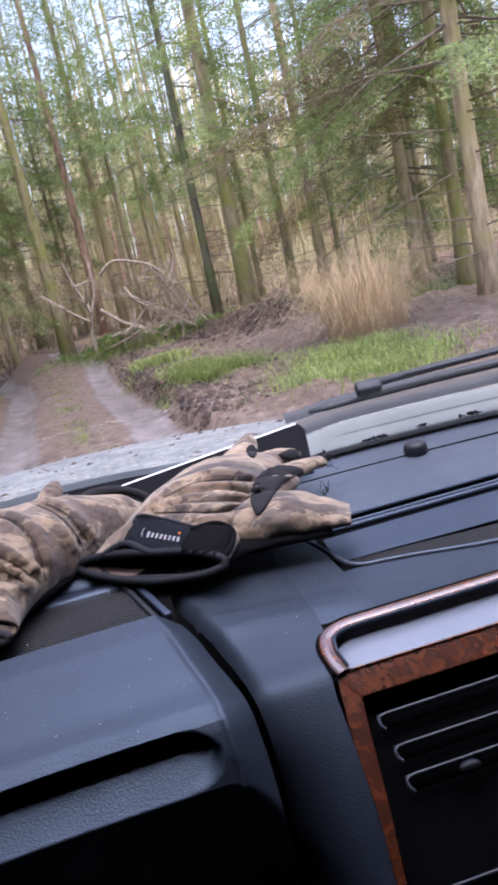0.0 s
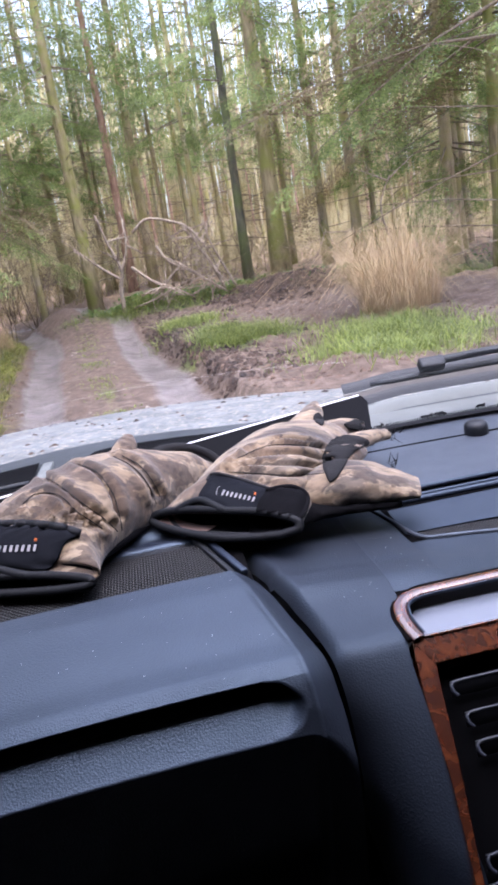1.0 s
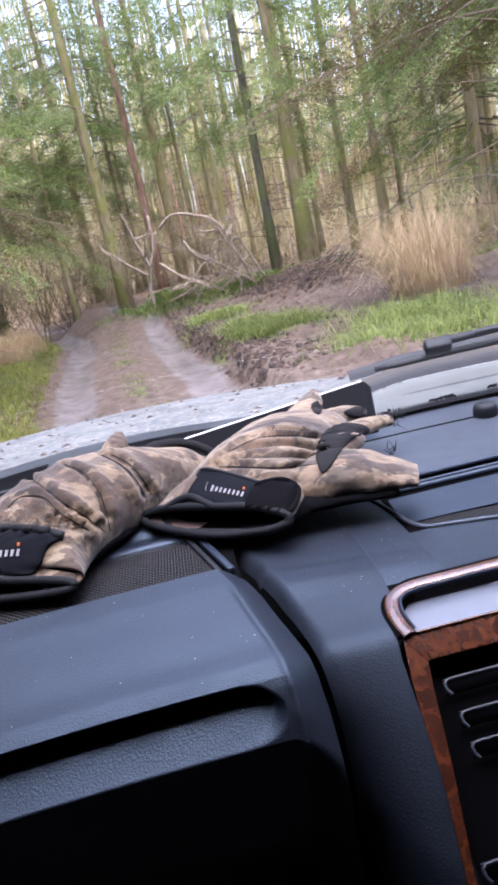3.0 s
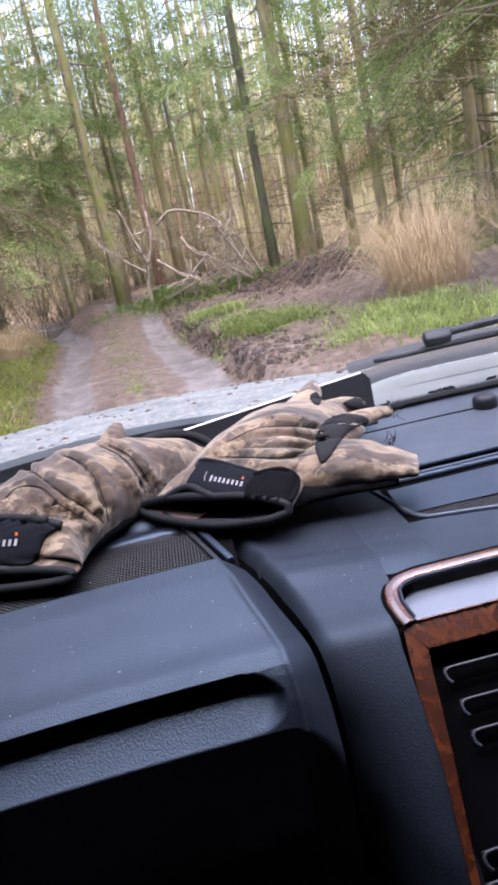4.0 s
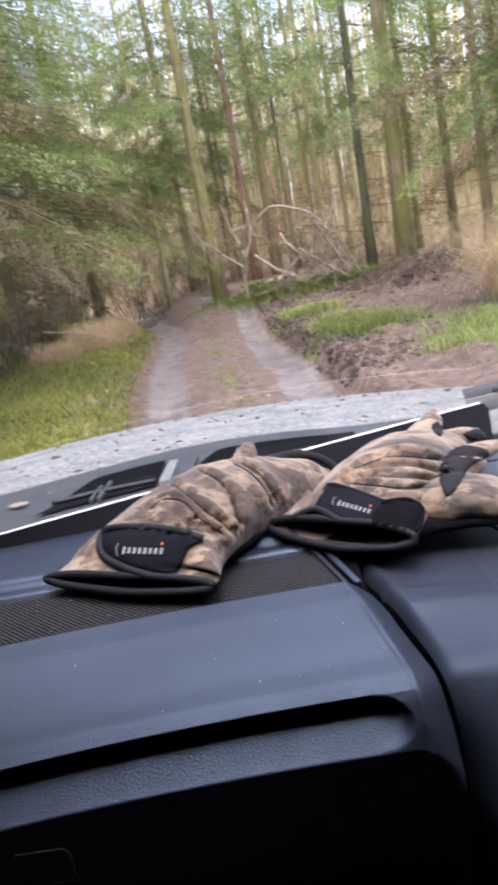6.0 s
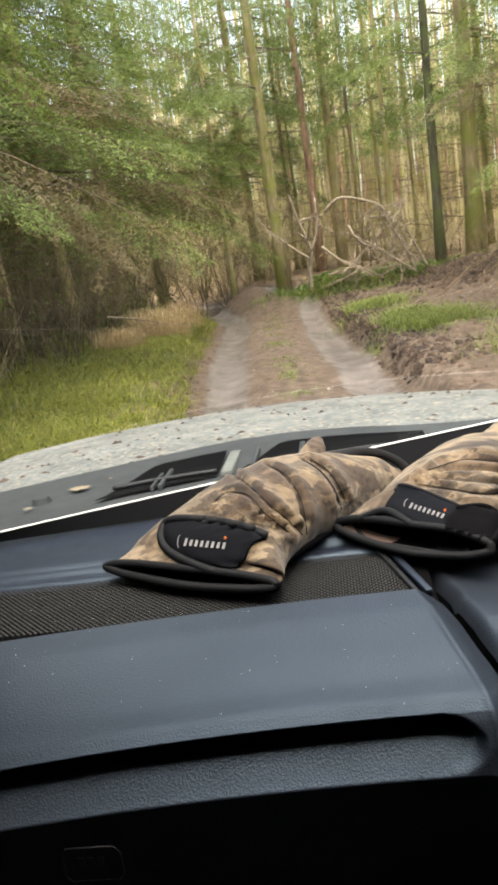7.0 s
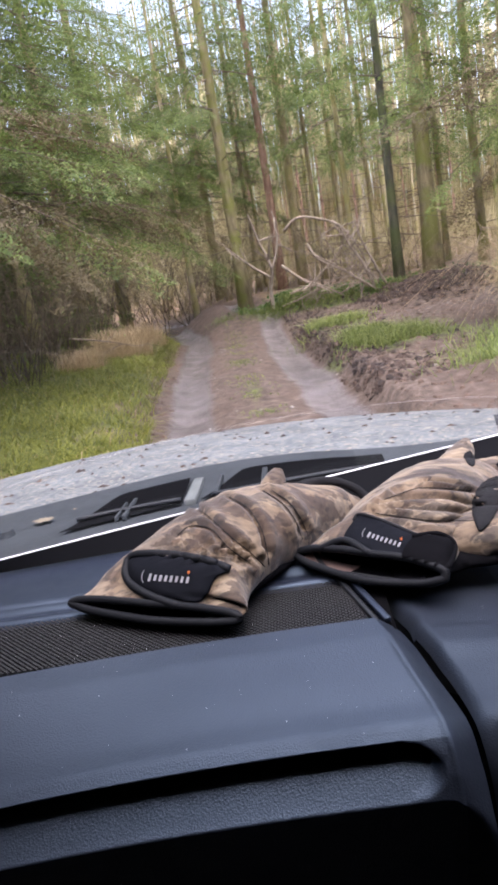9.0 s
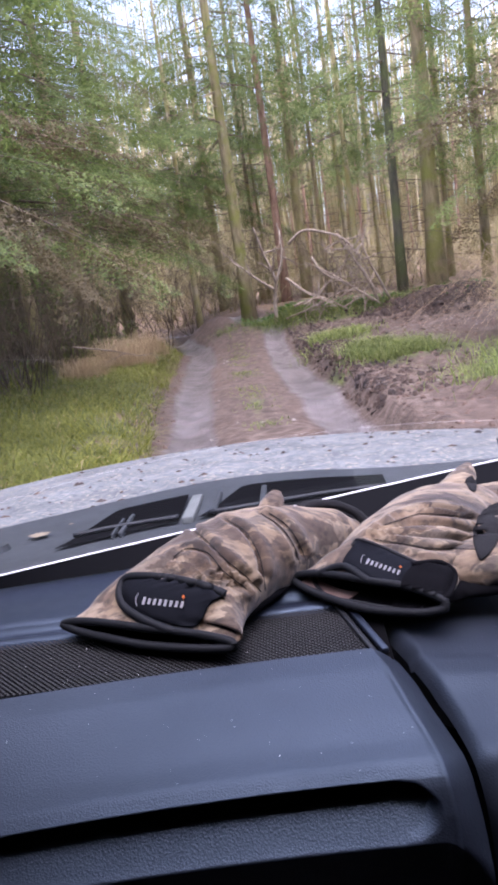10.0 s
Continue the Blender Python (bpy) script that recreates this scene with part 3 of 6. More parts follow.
carpart("panel_backing", sheet(lambda u, v: TOP @ Vector((0.03 + 0.87 * u, -0.053 + 0.005 * v, -0.001 - 0.0118 * v)), linspace(0, 1, 4), linspace(0, 1, 4)), BLACK, console)
carpart("wood_band", prism([(0.9, 0.004), (0.003, 0.004), (0.0, 0.008), (0.0135, 0.0305), (0.9, 0.0305)], 0.02, FACE, 0.0006), WOOD, console, label="red-brown burr wood band")
outer = spline([(-0.0005, 0.006), (-0.0043, 0.0335), (-0.0069, 0.06), (-0.008, 0.0835), (-0.0085, 0.106), (-0.0098, 0.133), (-0.013, 0.16), (-0.018, 0.20), (-0.024, 0.24)], 24)
inner = spline([(0.0140, 0.0310), (0.0099, 0.059), (0.0054, 0.0946), (0.0015, 0.1235), (-0.0045, 0.159), (-0.0100, 0.193), (-0.016, 0.24)], 20)
carpart("wood_post", prism([tuple(q) for q in outer] + [tuple(q) for q in inner[::-1]], 0.02, FACE @ pose(0, 0, -0.0006), 0.0007), WOOD, console, label="curved burr wood post")
carpart("band_bead", ring([(x, 0.0045) for x in linspace(0.006, 0.9, 12)], 0.0035, 0.0022), WOOD, console, smooth=True)
for s, x, long in ((0.050, 0.0205, 1), (0.079, 0.0240, 1), (0.1045, 0.0235, 1), (0.190, -0.003, 1), (0.2106, -0.0085, 1)):
    slat = carpart("vent_slat", block(0.86, 0.015, 0.0032, FACE @ pose(0.43 + x, s + 0.005, -0.0085, -38), 0.0014), BLACK, console, smooth=True)
    carpart("slat_lip", ring([(x + 0.004, s + 0.013), (x + 0.001, s + 0.009), (x + 0.0008, s + 0.003), (x + 0.004, s + 0.0005)] + [(x + 0.01 + 0.85 * k / 8, s) for k in range(9)], 0.0032, 0.0018, FACE @ pose(0, 0, -0.004)), SATIN, slat, smooth=True)
knob = bmesh.new()
bmesh.ops.create_uvsphere(knob, u_segments=16, v_segments=10, radius=0.008, matrix=FACE @ pose(0.080, 0.113, -0.002) @ Matrix.Diagonal((1.3, 0.7, 0.7, 1)))
carpart("vent_slider", knob, BLACK, console, smooth=True)
carpart("vent_shade", prism([(0.012, 0.033), (0.9, 0.033), (0.9, 0.29), (-0.015, 0.29)], 0.004, FACE @ pose(0, 0, -0.0185)), GAP_SHADE, console)
carpart("knee_panel", sheet(lambda u, v: (-0.8 + 0.92 * u, -0.2 + 0.06 * v + 0.02 * smooth(0.9, 1, u), 0.93 - 0.45 * v), linspace(0, 1, 10), linspace(0, 1, 8)), BLACK, smooth=True)

badge_of = Matrix(((1, 0, 0, -0.3185), (0, 0, -1, -0.2205), (0, 1, 0, 1.065), (0, 0, 0, 1)))
edge_of = [(-0.027, -0.012), (-0.027, 0.012), (-0.022, 0.018), (0.022, 0.018), (0.027, 0.012), (0.027, -0.012), (0.022, -0.018), (-0.022, -0.018), (-0.027, -0.012)]
emblem = carpart("airbag_badge", cable([badge_of @ Vector((x, y, 0)) for x, y in edge_of], [0.0009] * 9, 6), SATIN, glovebox, "faint embossed badge outline")
for k in range(3):
    carpart("badge_bar", block(0.005, 0.009, 0.001, badge_of @ pose(-0.010 + 0.009 * k, 0.003, 0.0)), SATIN, glovebox)

# A little pale dust on the plastic.
dust_rng = np.random.default_rng(12)


def dust(spot, count, parent):
    s = Soup()
    for k in range(count):
        p, size = np.array(spot()), dust_rng.uniform(0.0002, 0.0007) * (2.0 if dust_rng.random() < 0.06 else 1.0)
        v = dust_rng.normal(0, 1, (4, 3))
        v = v / np.linalg.norm(v, axis=1)[:, None] * size + p + [0, -0.0002, 0.0004]
        s.add(v, [[0, 1, 2], [0, 2, 3], [0, 3, 1], [1, 3, 2]])
    tagged(carpart("dust_specks", s, EDGE, parent, "tiny pale specks of dust"), kind="stuff")


dust(lambda: lid(dust_rng.uniform(0.25, 0.99), dust_rng.uniform(0.02, 0.72)), 90, glovebox)
dust(lambda: console_side(dust_rng.uniform(0.10, 0.22), dust_rng.uniform(-0.6, 0.38)), 60, console)
dust(lambda: (dust_rng.uniform(-0.5, -0.03), dust_rng.uniform(-0.02, 0.09), 1.1962), 70, mesh_grille)

# ---- windscreen, cowl, wiper, bonnet ----
def screen(x, k):
    return Vector((x, glass_base(x) + 0.105 - 0.78 * k, 1.186 + 0.64 * k - 0.04 * k * k))


glass = carpart("windscreen", sheet(screen, linspace(-0.62, 1.28, 24), linspace(0.0, 1.0, 10)), GLASS, smooth=True, label="clear slightly dusty windscreen")
glass.visible_shadow = False
def sill(x, k):
    """The pale shelf between the dashboard's black edge and the glass."""
    return Vector((x, glass_base(x) - 0.012 + 0.112 * k, plateau(x, glass_base(x)) + 0.001 + 0.004 * k))


carpart("pale_sill", sheet(sill, linspace(0.05, 1.3, 40), linspace(0, 1, 5)), SILL, smooth=True, label="dusty pale grey shelf below the glass")
carpart("dotted_border", sheet(lambda x, k: sill(x, 0.0 + k) + Vector((0, 0, 0.004)), linspace(0.05, 1.28, 40), [-0.02, 0.05, 0.11, 0.17]), BOARD, glass, "black dotted border along the glass")
fray = Soup()
rng = np.random.default_rng(3)
for x in np.arange(0.12, 1.0, 0.0044):
    a, b = np.array(sill(x, 0.16)), np.array(sill(x + 0.004, 0.25))
    fray.tube([a + [0, 0, 0.005], b + [0, 0, 0.005]], [0.0013, 0.0006], 4)
for x in (0.345, 0.42, 0.44, 0.455, 0.53, 0.60, 0.62, 0.635, 0.70, 0.76):
    p = np.array(sill(x, 0.25 + 0.12 * rng.random())) + [0, 0, 0.004]
    fray.tube([p + rng.normal(0, 0.006, 3) * [1, 0.6, 0.2] for _ in range(6)], [0.0006, 0.0018, 0.0026, 0.002, 0.0016, 0.0006], 5)
tagged(carpart("border_debris", fray, BOARD, glass, "frayed dark dirt caught along the glass"), kind="stuff")


def bonnet_back(x):
    return lerp([(-1.1, 0.52), (-0.73, 0.69), (-0.645, 0.726), (-0.458, 0.803), (-0.35, 0.842), (-0.26, 0.866), (-0.17, 0.872), (-0.08, 0.862), (0.0, 0.842), (0.06, 0.815), (0.16, 0.785), (0.4, 0.75), (1.4, 0.64)], x)


def cowl(x, k):
    near = glass_base(x) + 0.07
    return Vector((x, near + (bonnet_back(x) + 0.03 - near) * k, 1.178 - 0.020 * k - 0.016 * math.sin(k * 3.1)))


cowl_ob = carpart("cowl", sheet(cowl, linspace(-0.95, 1.30, 44), linspace(0, 1, 8)), COWL, smooth=True, label="grey plastic scuttle below the windscreen")
for x, k, sx, sy in ((-0.275, 0.58, 0.022, 0.13), (-0.40, 0.52, 0.008, 0.08), (-0.415, 0.50, 0.006, 0.06), (-0.225, 0.60, 0.007, 0.10), (-0.13, 0.6, 0.012, 0.09)):
    p = cowl(x, k)
    carpart("scuttle_bracket", block(sx, sy + 0.05, 0.014, pose(p.x, p.y, p.z + 0.006, -3), 0.002), SILL if sx > 0.02 else COWL, cowl_ob, smooth=True)
for x in (-0.648,):
    p = cowl(x, 0.66)
    bolt = bmesh.new()
    bmesh.ops.create_cone(bolt, segments=20, radius1=0.020, radius2=0.016, depth=0.012, cap_ends=True, matrix=pose(p.x, p.y, p.z + 0.006))
    carpart("scuttle_bolt", bolt, COWL, cowl_ob)
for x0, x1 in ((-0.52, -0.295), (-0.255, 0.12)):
    # Flat near-black sheet on the cowl, standing for a slot's shade.
    carpart("slot_shade", sheet(lambda x, k: cowl(x, 0.40 + 0.42 * k * smooth(0, 0.10, x - x0 + 0.012)) + Vector((0, 0, 0.006)), linspace(x0, x1, 16), linspace(0, 1, 3)), GAP_SHADE, cowl_ob)
    carpart("wiper_linkage", cable([cowl(x, 0.46 + 0.06 * math.sin(9 * x)) + Vector((0, 0, 0.012)) for x in linspace(x0 + 0.02, x1, 16)], [0.0045] * 16, 6), BLACK, cowl_ob)
for k0, z0, mat in ((0.0, 0.0, SILL), (0.33, 0.022, BLACK), (0.40, 0.026, SEAL), (0.72, 0.050, BLACK)):
    a = 0.30 if k0 < 0.7 else 0.27
    strip_of = lambda x, k, k0=k0, z0=z0, a=a: Vector((x, glass_base(x) + 0.100 + 0.055 * (k0 + a * k), 1.194 + 0.062 * (k0 + a * k) + 0.004 * math.sin(3.1 * k) - 0.008 * smooth(0.42, 0.33, x)))
    carpart("scuttle_strip", sheet(strip_of, linspace(0.315, 1.3, 30), linspace(0, 1, 5)), mat, cowl_ob, smooth=True)


def on_glass(x, k, lift=0.012):
    p = screen(x, k)
    return (p.x, p.y + 0.65 * lift, p.z + 0.76 * lift)


wiper = carpart("wiper_blade", cable([on_glass(x, 0.112 + 0.02 * (x - 0.4)) for x in linspace(0.335, 1.1, 24)], [0.004] + [0.0065] * 22 + [0.004], 6), BLACK, label="black wiper blade parked along the screen")
carpart("wiper_arm", cable([on_glass(x, 0.135 + 0.06 * (x - 0.44), 0.022) for x in linspace(0.435, 1.12, 16)], [0.0075] * 16, 6), BLACK, wiper)
p = on_glass(0.442, 0.135, 0.018)
carpart("wiper_clip", block(0.045, 0.022, 0.02, pose(*p, 40, 0, -3), 0.004), BLACK, wiper, smooth=True)
carpart("wiper_strip", cable([on_glass(x, 0.150 + 0.03 * (x - 0.4), 0.016) for x in linspace(0.50, 1.1, 16)], [0.0022] * 16, 5), COWL, wiper)


def bonnet(u, v):
    """Rounded across, falling a little to the front and rolling over its leading edge and its sides."""
    x = 0.17 + 1.26 * (2 * u - 1)
    a = abs(2 * u - 1)
    back = bonnet_back(x)
    y = back + (1.60 - 0.30 * min(0.85, abs(x + 0.3)) ** 2 - back) * min(v, 1.0)
    z = 1.148 - 0.080 * (y - 0.7) + 0.010 * math.sin(math.pi * min(v, 1))
    z += 0.012 - 0.050 * (x + 0.25) ** 2 - 0.05 * smooth(0.94, 1.0, a) ** 2 - 0.035 * smooth(0.84, 1.0, v) ** 2
    if v > 1:
        y += 0.05 * math.sin((v - 1) * 8)
        z -= 0.55 * (v - 1) * 2
    return Vector((x, y, z))


carpart("bonnet", sheet(bonnet, linspace(0, 1, 60), linspace(0, 1, 50) + [1.05, 1.15, 1.3]), PAINT, smooth=True, label="pale silver bonnet filmed with dried mud")
carpart("bonnet_lip", sheet(lambda u, k: bonnet(u, 0.0) + Vector((0, 0.004 - 0.026 * k, 0.002 - 0.014 * k * k)), linspace(0.02, 0.98, 60), linspace(0, 1, 5)), LIP, smooth=True, label="blue-grey rear lip of the bonnet")
clods = Soup()
for i in range(150):
    u, v = rng.uniform(0.1, 0.8), rng.uniform(0.02, 0.9)
    p = np.array(bonnet(u, v))
    s = rng.uniform(0.002, 0.006) * (1.6 if rng.random() < 0.12 else 1.0)
    n = rng.integers(5, 8)
    w = np.sort(rng.uniform(0, 2 * np.pi, n))
    rim_v = np.stack([np.cos(w) * s * rng.uniform(1.2, 2.6), np.sin(w) * s * 1.3, np.zeros(n)], -1)
    clods.add(np.vstack([rim_v + p, [p + [0, 0, s * 0.9]]]), [[k, (k + 1) % n, n] for k in range(n)])
tagged(carpart("mud_specks", clods, SOIL, label="dark crumbs of mud and leaf on the bonnet"), kind="stuff")
for cx, cy, size in ((-0.585, 0.655, 0.016), (-0.655, 0.560, 0.007), (-0.53, 0.70, 0.004)):
    patch = Soup()
    w = np.linspace(0, 2 * np.pi, 18, endpoint=False)
    r = size * (0.7 + 0.75 * rng.random(18))
    base = float(cowl(cx, 0.7).z) + 0.008
    patch.add(np.vstack([np.stack([cx + np.cos(w) * r * 1.1, cy + np.sin(w) * r, np.full(18, base)], -1), [[cx, cy, base + 0.002]]]), [[k, (k + 1) % 18, 18] for k in range(18)])
    carpart("dried_mud", patch, DRIED, cowl_ob, "pale dried mud on the scuttle")

# Unseen plain shell added round the camera, windowless to keep side light out.
for sx, x in ((-1, -0.70), (1, 1.32)):
    carpart("side_blocker", block(0.06, 2.7, 1.36, pose(x, -1.05, 1.13), 0.01), CABIN)
    carpart("screen_pillar", cable([screen(x + 0.02 * -sx, k) for k in linspace(0, 1, 8)], [0.04] * 8, 8), CABIN)
    carpart("front_wing", block(0.06, 1.0, 0.60, pose(x + sx * (0.24 if sx < 0 else 0.04), 0.85, 0.64), 0.03), PAINT, smooth=True)
carpart("roof", block(2.1, 2.15, 0.05, pose(0.31, -1.34, 1.815), 0.02), CABIN, label="plain dark headlining")
carpart("rear_wall", block(2.0, 0.06, 1.4, pose(0.31, -2.36, 1.12), 0.02), CABIN)
carpart("cabin_floor", block(1.96, 2.9, 0.06, pose(0.31, -0.88, 0.43), 0.02), CABIN)
carpart("bulkhead", block(1.9, 0.05, 0.66, pose(0.31, 0.60, 0.80), 0.01), CABIN)
for x, y in ((-0.56, 1.15), (1.18, 1.15), (-0.56, -1.55), (1.18, -1.55)):
    t = bmesh.new()
    bmesh.ops.create_cone(t, segments=36, radius1=0.37, radius2=0.37, depth=0.24, cap_ends=True, matrix=pose(x, y, 0.33, 0, 90, 0))
    bmesh.ops.bevel(t, geom=[e for e in t.edges if len(e.link_faces) == 2 and any(len(f.verts) > 4 for f in e.link_faces)], offset=0.03, segments=3, profile=0.5, affect="EDGES")
    carpart("wheel", t, TYRE, smooth=True)

# ---- the black board that leans along the foot of the windscreen ----
board = tagged(empty("board", (0.0, 0.33, 1.2)), "thin black board with a white edge leaning below the windscreen", "board")
foot = lambda u: Vector((-0.62 + 0.915 * u, 0.268 + 0.102 * u - 0.03 * (u - 0.5) ** 2, 1.204 - 0.012 * u))
head = lambda u: Vector((-0.62 + 0.925 * u, 0.262 + 0.152 * u - 0.03 * (u - 0.5) ** 2, 1.2165 + 0.0505 * u))


def leaf(u, v):
    cut = 0.012 * smooth(0.985, 1.0, u) ** 2 * v
    return foot(u).lerp(head(u), v) - Vector((0, 0, cut))


face = part("board_face", sheet(leaf, linspace(0, 0.98, 30) + linspace(0.985, 1, 6), linspace(0, 1, 4)), BOARD, None)
thick(face, 0.003)
trim = cable([leaf(u, 1.0) + Vector((0, 0.001, 0.0008)) for u in linspace(0, 0.985, 40)], [0.0016] * 40, 6)
strip = part("white_edge", trim, EDGE, None, "thin white edge strip")
for ob in (face, strip):
    ob.parent = board
    ob.matrix_parent_inverse = Matrix.Translation((0.0, -0.33, -1.2))


# ---- the two gloves on the dashboard ----
def loft(stations, sides=40, steps=60, folds=None, flat=0.0):
    """A soft body along stations (x, y, z, half width, half height), flattened below; folds(s, angle) lifts the skin."""
    line = spline(stations, steps)
    rows = []
    for i, (x, y, z, w, h) in enumerate(line):
        d = line[min(i + 1, steps - 1)][:3] - line[max(i - 1, 0)][:3]
        d = Vector(d).normalized()
        side = Vector((d.y, -d.x, 0)).normalized()
        up = side.cross(d)
        s = i / (steps - 1)
        row = []
        for a in np.linspace(0, 2 * np.pi, sides, endpoint=False):
            c, q = math.cos(a), math.sin(a)
            lift = 1 + (folds(s, a) if folds else 0)
            drop = q * h * lift * (0.75 if q < 0 else 1.0)
            row.append(Vector((x, y, z)) + side * (w * lift * math.copysign(abs(c) ** 0.85, c)) + up * drop)
        rows.append(row)
    return rows


def skin(rows, close_start=False, close_end=True):
    bm = bmesh.new()
    vs = [[bm.verts.new(p) for p in row] for row in rows]
    n = len(rows[0])
    for a, b in zip(vs, vs[1:]):
        for k in range(n):
            bm.faces.new((a[k], a[(k + 1) % n], b[(k + 1) % n], b[k]))
    if close_end:
        bm.faces.new(vs[-1])
    if close_start:
        bm.faces.new(vs[0][::-1])
    bmesh.ops.recalc_face_normals(bm, faces=bm.faces[:])
    return bm


def seat(thing, ob):
    ob.parent = thing
    ob.matrix_parent_inverse = Matrix.Translation(-thing.location)
    return ob


def wrinkle(seed, depth, count):
    shift = random.Random(seed).random() * 9

    def f(s, a):
        k = noise.noise((s * count + shift, math.cos(a) * 1.3, math.sin(a) * 1.3))
        m = noise.noise((s * count * 2.3, math.cos(a) * 2.5 + shift, math.sin(a) * 2.5))
        return depth * (1.3 * k + 0.7 * m)

    return f


def badge(thing, place, along, over, size):
    """The maker's mark as plain shapes: a pale arc, eight pale bars and an orange dot."""
    n = along.cross(over).normalized()
    m = Matrix((( along.x, over.x, n.x, place.x), (along.y, over.y, n.y, place.y), (along.z, over.z, n.z, place.z), (0, 0, 0, 1)))
    w = size / 8.6
    arc = [m @ Vector((-4.45 * w + 0.55 * w * (1 - math.sin(a)), 0.95 * w * math.cos(a), 0)) for a in linspace(0.35, 2.8, 9)]
    seat(thing, part("mark_arc", cable(arc, [0.0003 + 0.0002 * math.sin(k / 8 * 3.1) for k in range(9)], 5), INK, None))
    for k in range(8):
        tall = (1.05, 0.8, 0.85, 0.8, 0.85, 0.8, 0.8, 0.85)[k] * w
        bm = block(0.40 * w, tall, 0.0005, m @ Matrix(((1, 0.25, 0, (k - 3.3) * 0.92 * w), (0, 1, 0, -0.05 * w), (0, 0, 1, 0), (0, 0, 0, 1))), 0.0)
        seat(thing, part("mark_bar", bm, INK, None))
    dot = bmesh.new()
    bmesh.ops.create_uvsphere(dot, u_segments=10, v_segments=6, radius=0.24 * w, matrix=m @ pose(3.5 * w, 0.95 * w, 0.0) @ Matrix.Diagonal((1, 1, 0.4, 1)))
    seat(thing, part("mark_dot", dot, ORANGE, None, "small orange dot"))


from mathutils.bvhtree import BVHTree


def plan_of(p):
    d = p - CAMERA_EYE
    k = (1.24 - CAMERA_EYE.z) / d.z
    return CAMERA_EYE.x + d.x * k, CAMERA_EYE.y + d.y * k


def imprint(rows, lines, cells=None):
    """Presses creases into the skin along lines fitted to the camera's view, swells it between them, and puckers it
    round the cells' middle.
    """
    paths = [(spline(line, 40), deep, wide) for line, deep, wide in lines]
    for row in rows:
        mid = sum(row, Vector()) / len(row)
        for j, p in enumerate(row):
            if p.z < mid.z - 0.004:
                continue
            x, y = plan_of(p)
            out = (p - mid).normalized()
            push = 0.0
            for path, deep, wide in paths:
                d = float(np.min(np.hypot(path[:, 0] - x, (path[:, 1] - y) * 0.6)))
                push += -deep * math.exp(-((d / wide) ** 2)) + 0.30 * deep * math.exp(-(((d - 2.6 * wide) / (1.6 * wide)) ** 2))
            if cells:
                cx, cy, rx, ry, turn, size = cells
                u = (x - cx) * math.cos(turn) + (y - cy) * 0.6 * math.sin(turn)
                v = -(x - cx) * math.sin(turn) + (y - cy) * 0.6 * math.cos(turn)
                k = math.exp(-((u / rx) ** 4) - (v / ry) ** 4)
                if k > 0.02:
                    near = noise.voronoi((u / size, v / size * 1.3, 0.0))[0]
                    push += k * 0.0140 * (min(1.0, (near[1] - near[0]) * 2.4) - 0.75)
            row[j] = p + out * push


def glove(label, place, body, fingers, folds, tongue=0.02, gape=0.0, skew=(0, 0), lines=(), cells=None):
    thing = tagged(empty("glove", place), label, "glove", "pair of gloves")
    n, m, cuff = 96, 140, 18
    rows = loft(body, n, m, folds)
    back = (rows[0][n // 4] - rows[16][n // 4])
    back = Vector((back.x, back.y, 0)).normalized()
    for i in range(30):
        for j in range(n):
            a = j / n * 2 * math.pi
            fade = max(0.0, 1 - i / cuff)
            p = rows[i][j] + back * tongue * (1 - math.sin(a)) / 2 * fade
            p += Vector((skew[0], skew[1], 0)) * max(0.0, -math.cos(a)) * (1 - i / 30)
            p.z = max(p.z + gape * max(0.0, math.cos(a - 0.2)) ** 3 * fade, 1.2035)
            rows[i][j] = p
    for row in rows:
        for j, p in enumerate(row):
            row[j] = Vector((p.x, p.y, max(p.z, plateau(p.x, p.y) + 0.005)))
    imprint(rows, lines, cells)
    fabric = seat(thing, part("shell", skin(rows), CAMO, None, smooth=True))
    # The hollow cuff: the lining runs back inside.
    inner = [[p + (sum(r, Vector()) / len(r) - p) * 0.07 for p in r] for r in rows[:28]]
    mid = [[p + (sum(r, Vector()) / len(r) - p) * 0.5 for p in r] for r in rows[27:29]]
    seat(thing, part("lining", skin(inner + mid[-1:], False, True), LINING, None, "black fleece lining in the open cuff", True))
    edge = [Vector(q) for q in spline(rows[0] + rows[0][:1], 260)]
    seat(thing, part("cuff_binding", cable([p + Vector((0, 0, 0.0005)) for p in edge], [0.0055 if k % 2 else 0.0051 for k in range(len(edge))], 8), RUBBER, None, "black stitched cuff binding"))
    for name, stations, mat, text in fingers:
        f = loft(stations, 40, 44, wrinkle(len(name) + len(stations), 0.07, 5))
        seat(thing, part(name, skin(f, True, True), mat, None, text, True))
    return thing, rows


def surface(objects):
    """All the skins of a glove as one tree, to lay straps, pads and seams on."""
    verts, faces = [], []
    for ob in objects:
        n = len(verts)
        verts += [v.co.copy() for v in ob.data.vertices]
        faces += [[n + k for k in f.vertices] for f in ob.data.polygons]
    return BVHTree.FromPolygons(verts, faces)


def laid(tree, x, y, lift=0.001):
    """The place on a glove's skin at plan point (x, y), seen from the camera."""
    d = (Vector((x, y, 1.24)) - CAMERA_EYE).normalized()
    hit, normal, _, _ = tree.ray_cast(CAMERA_EYE, d)
    return hit - d * lift if hit else None


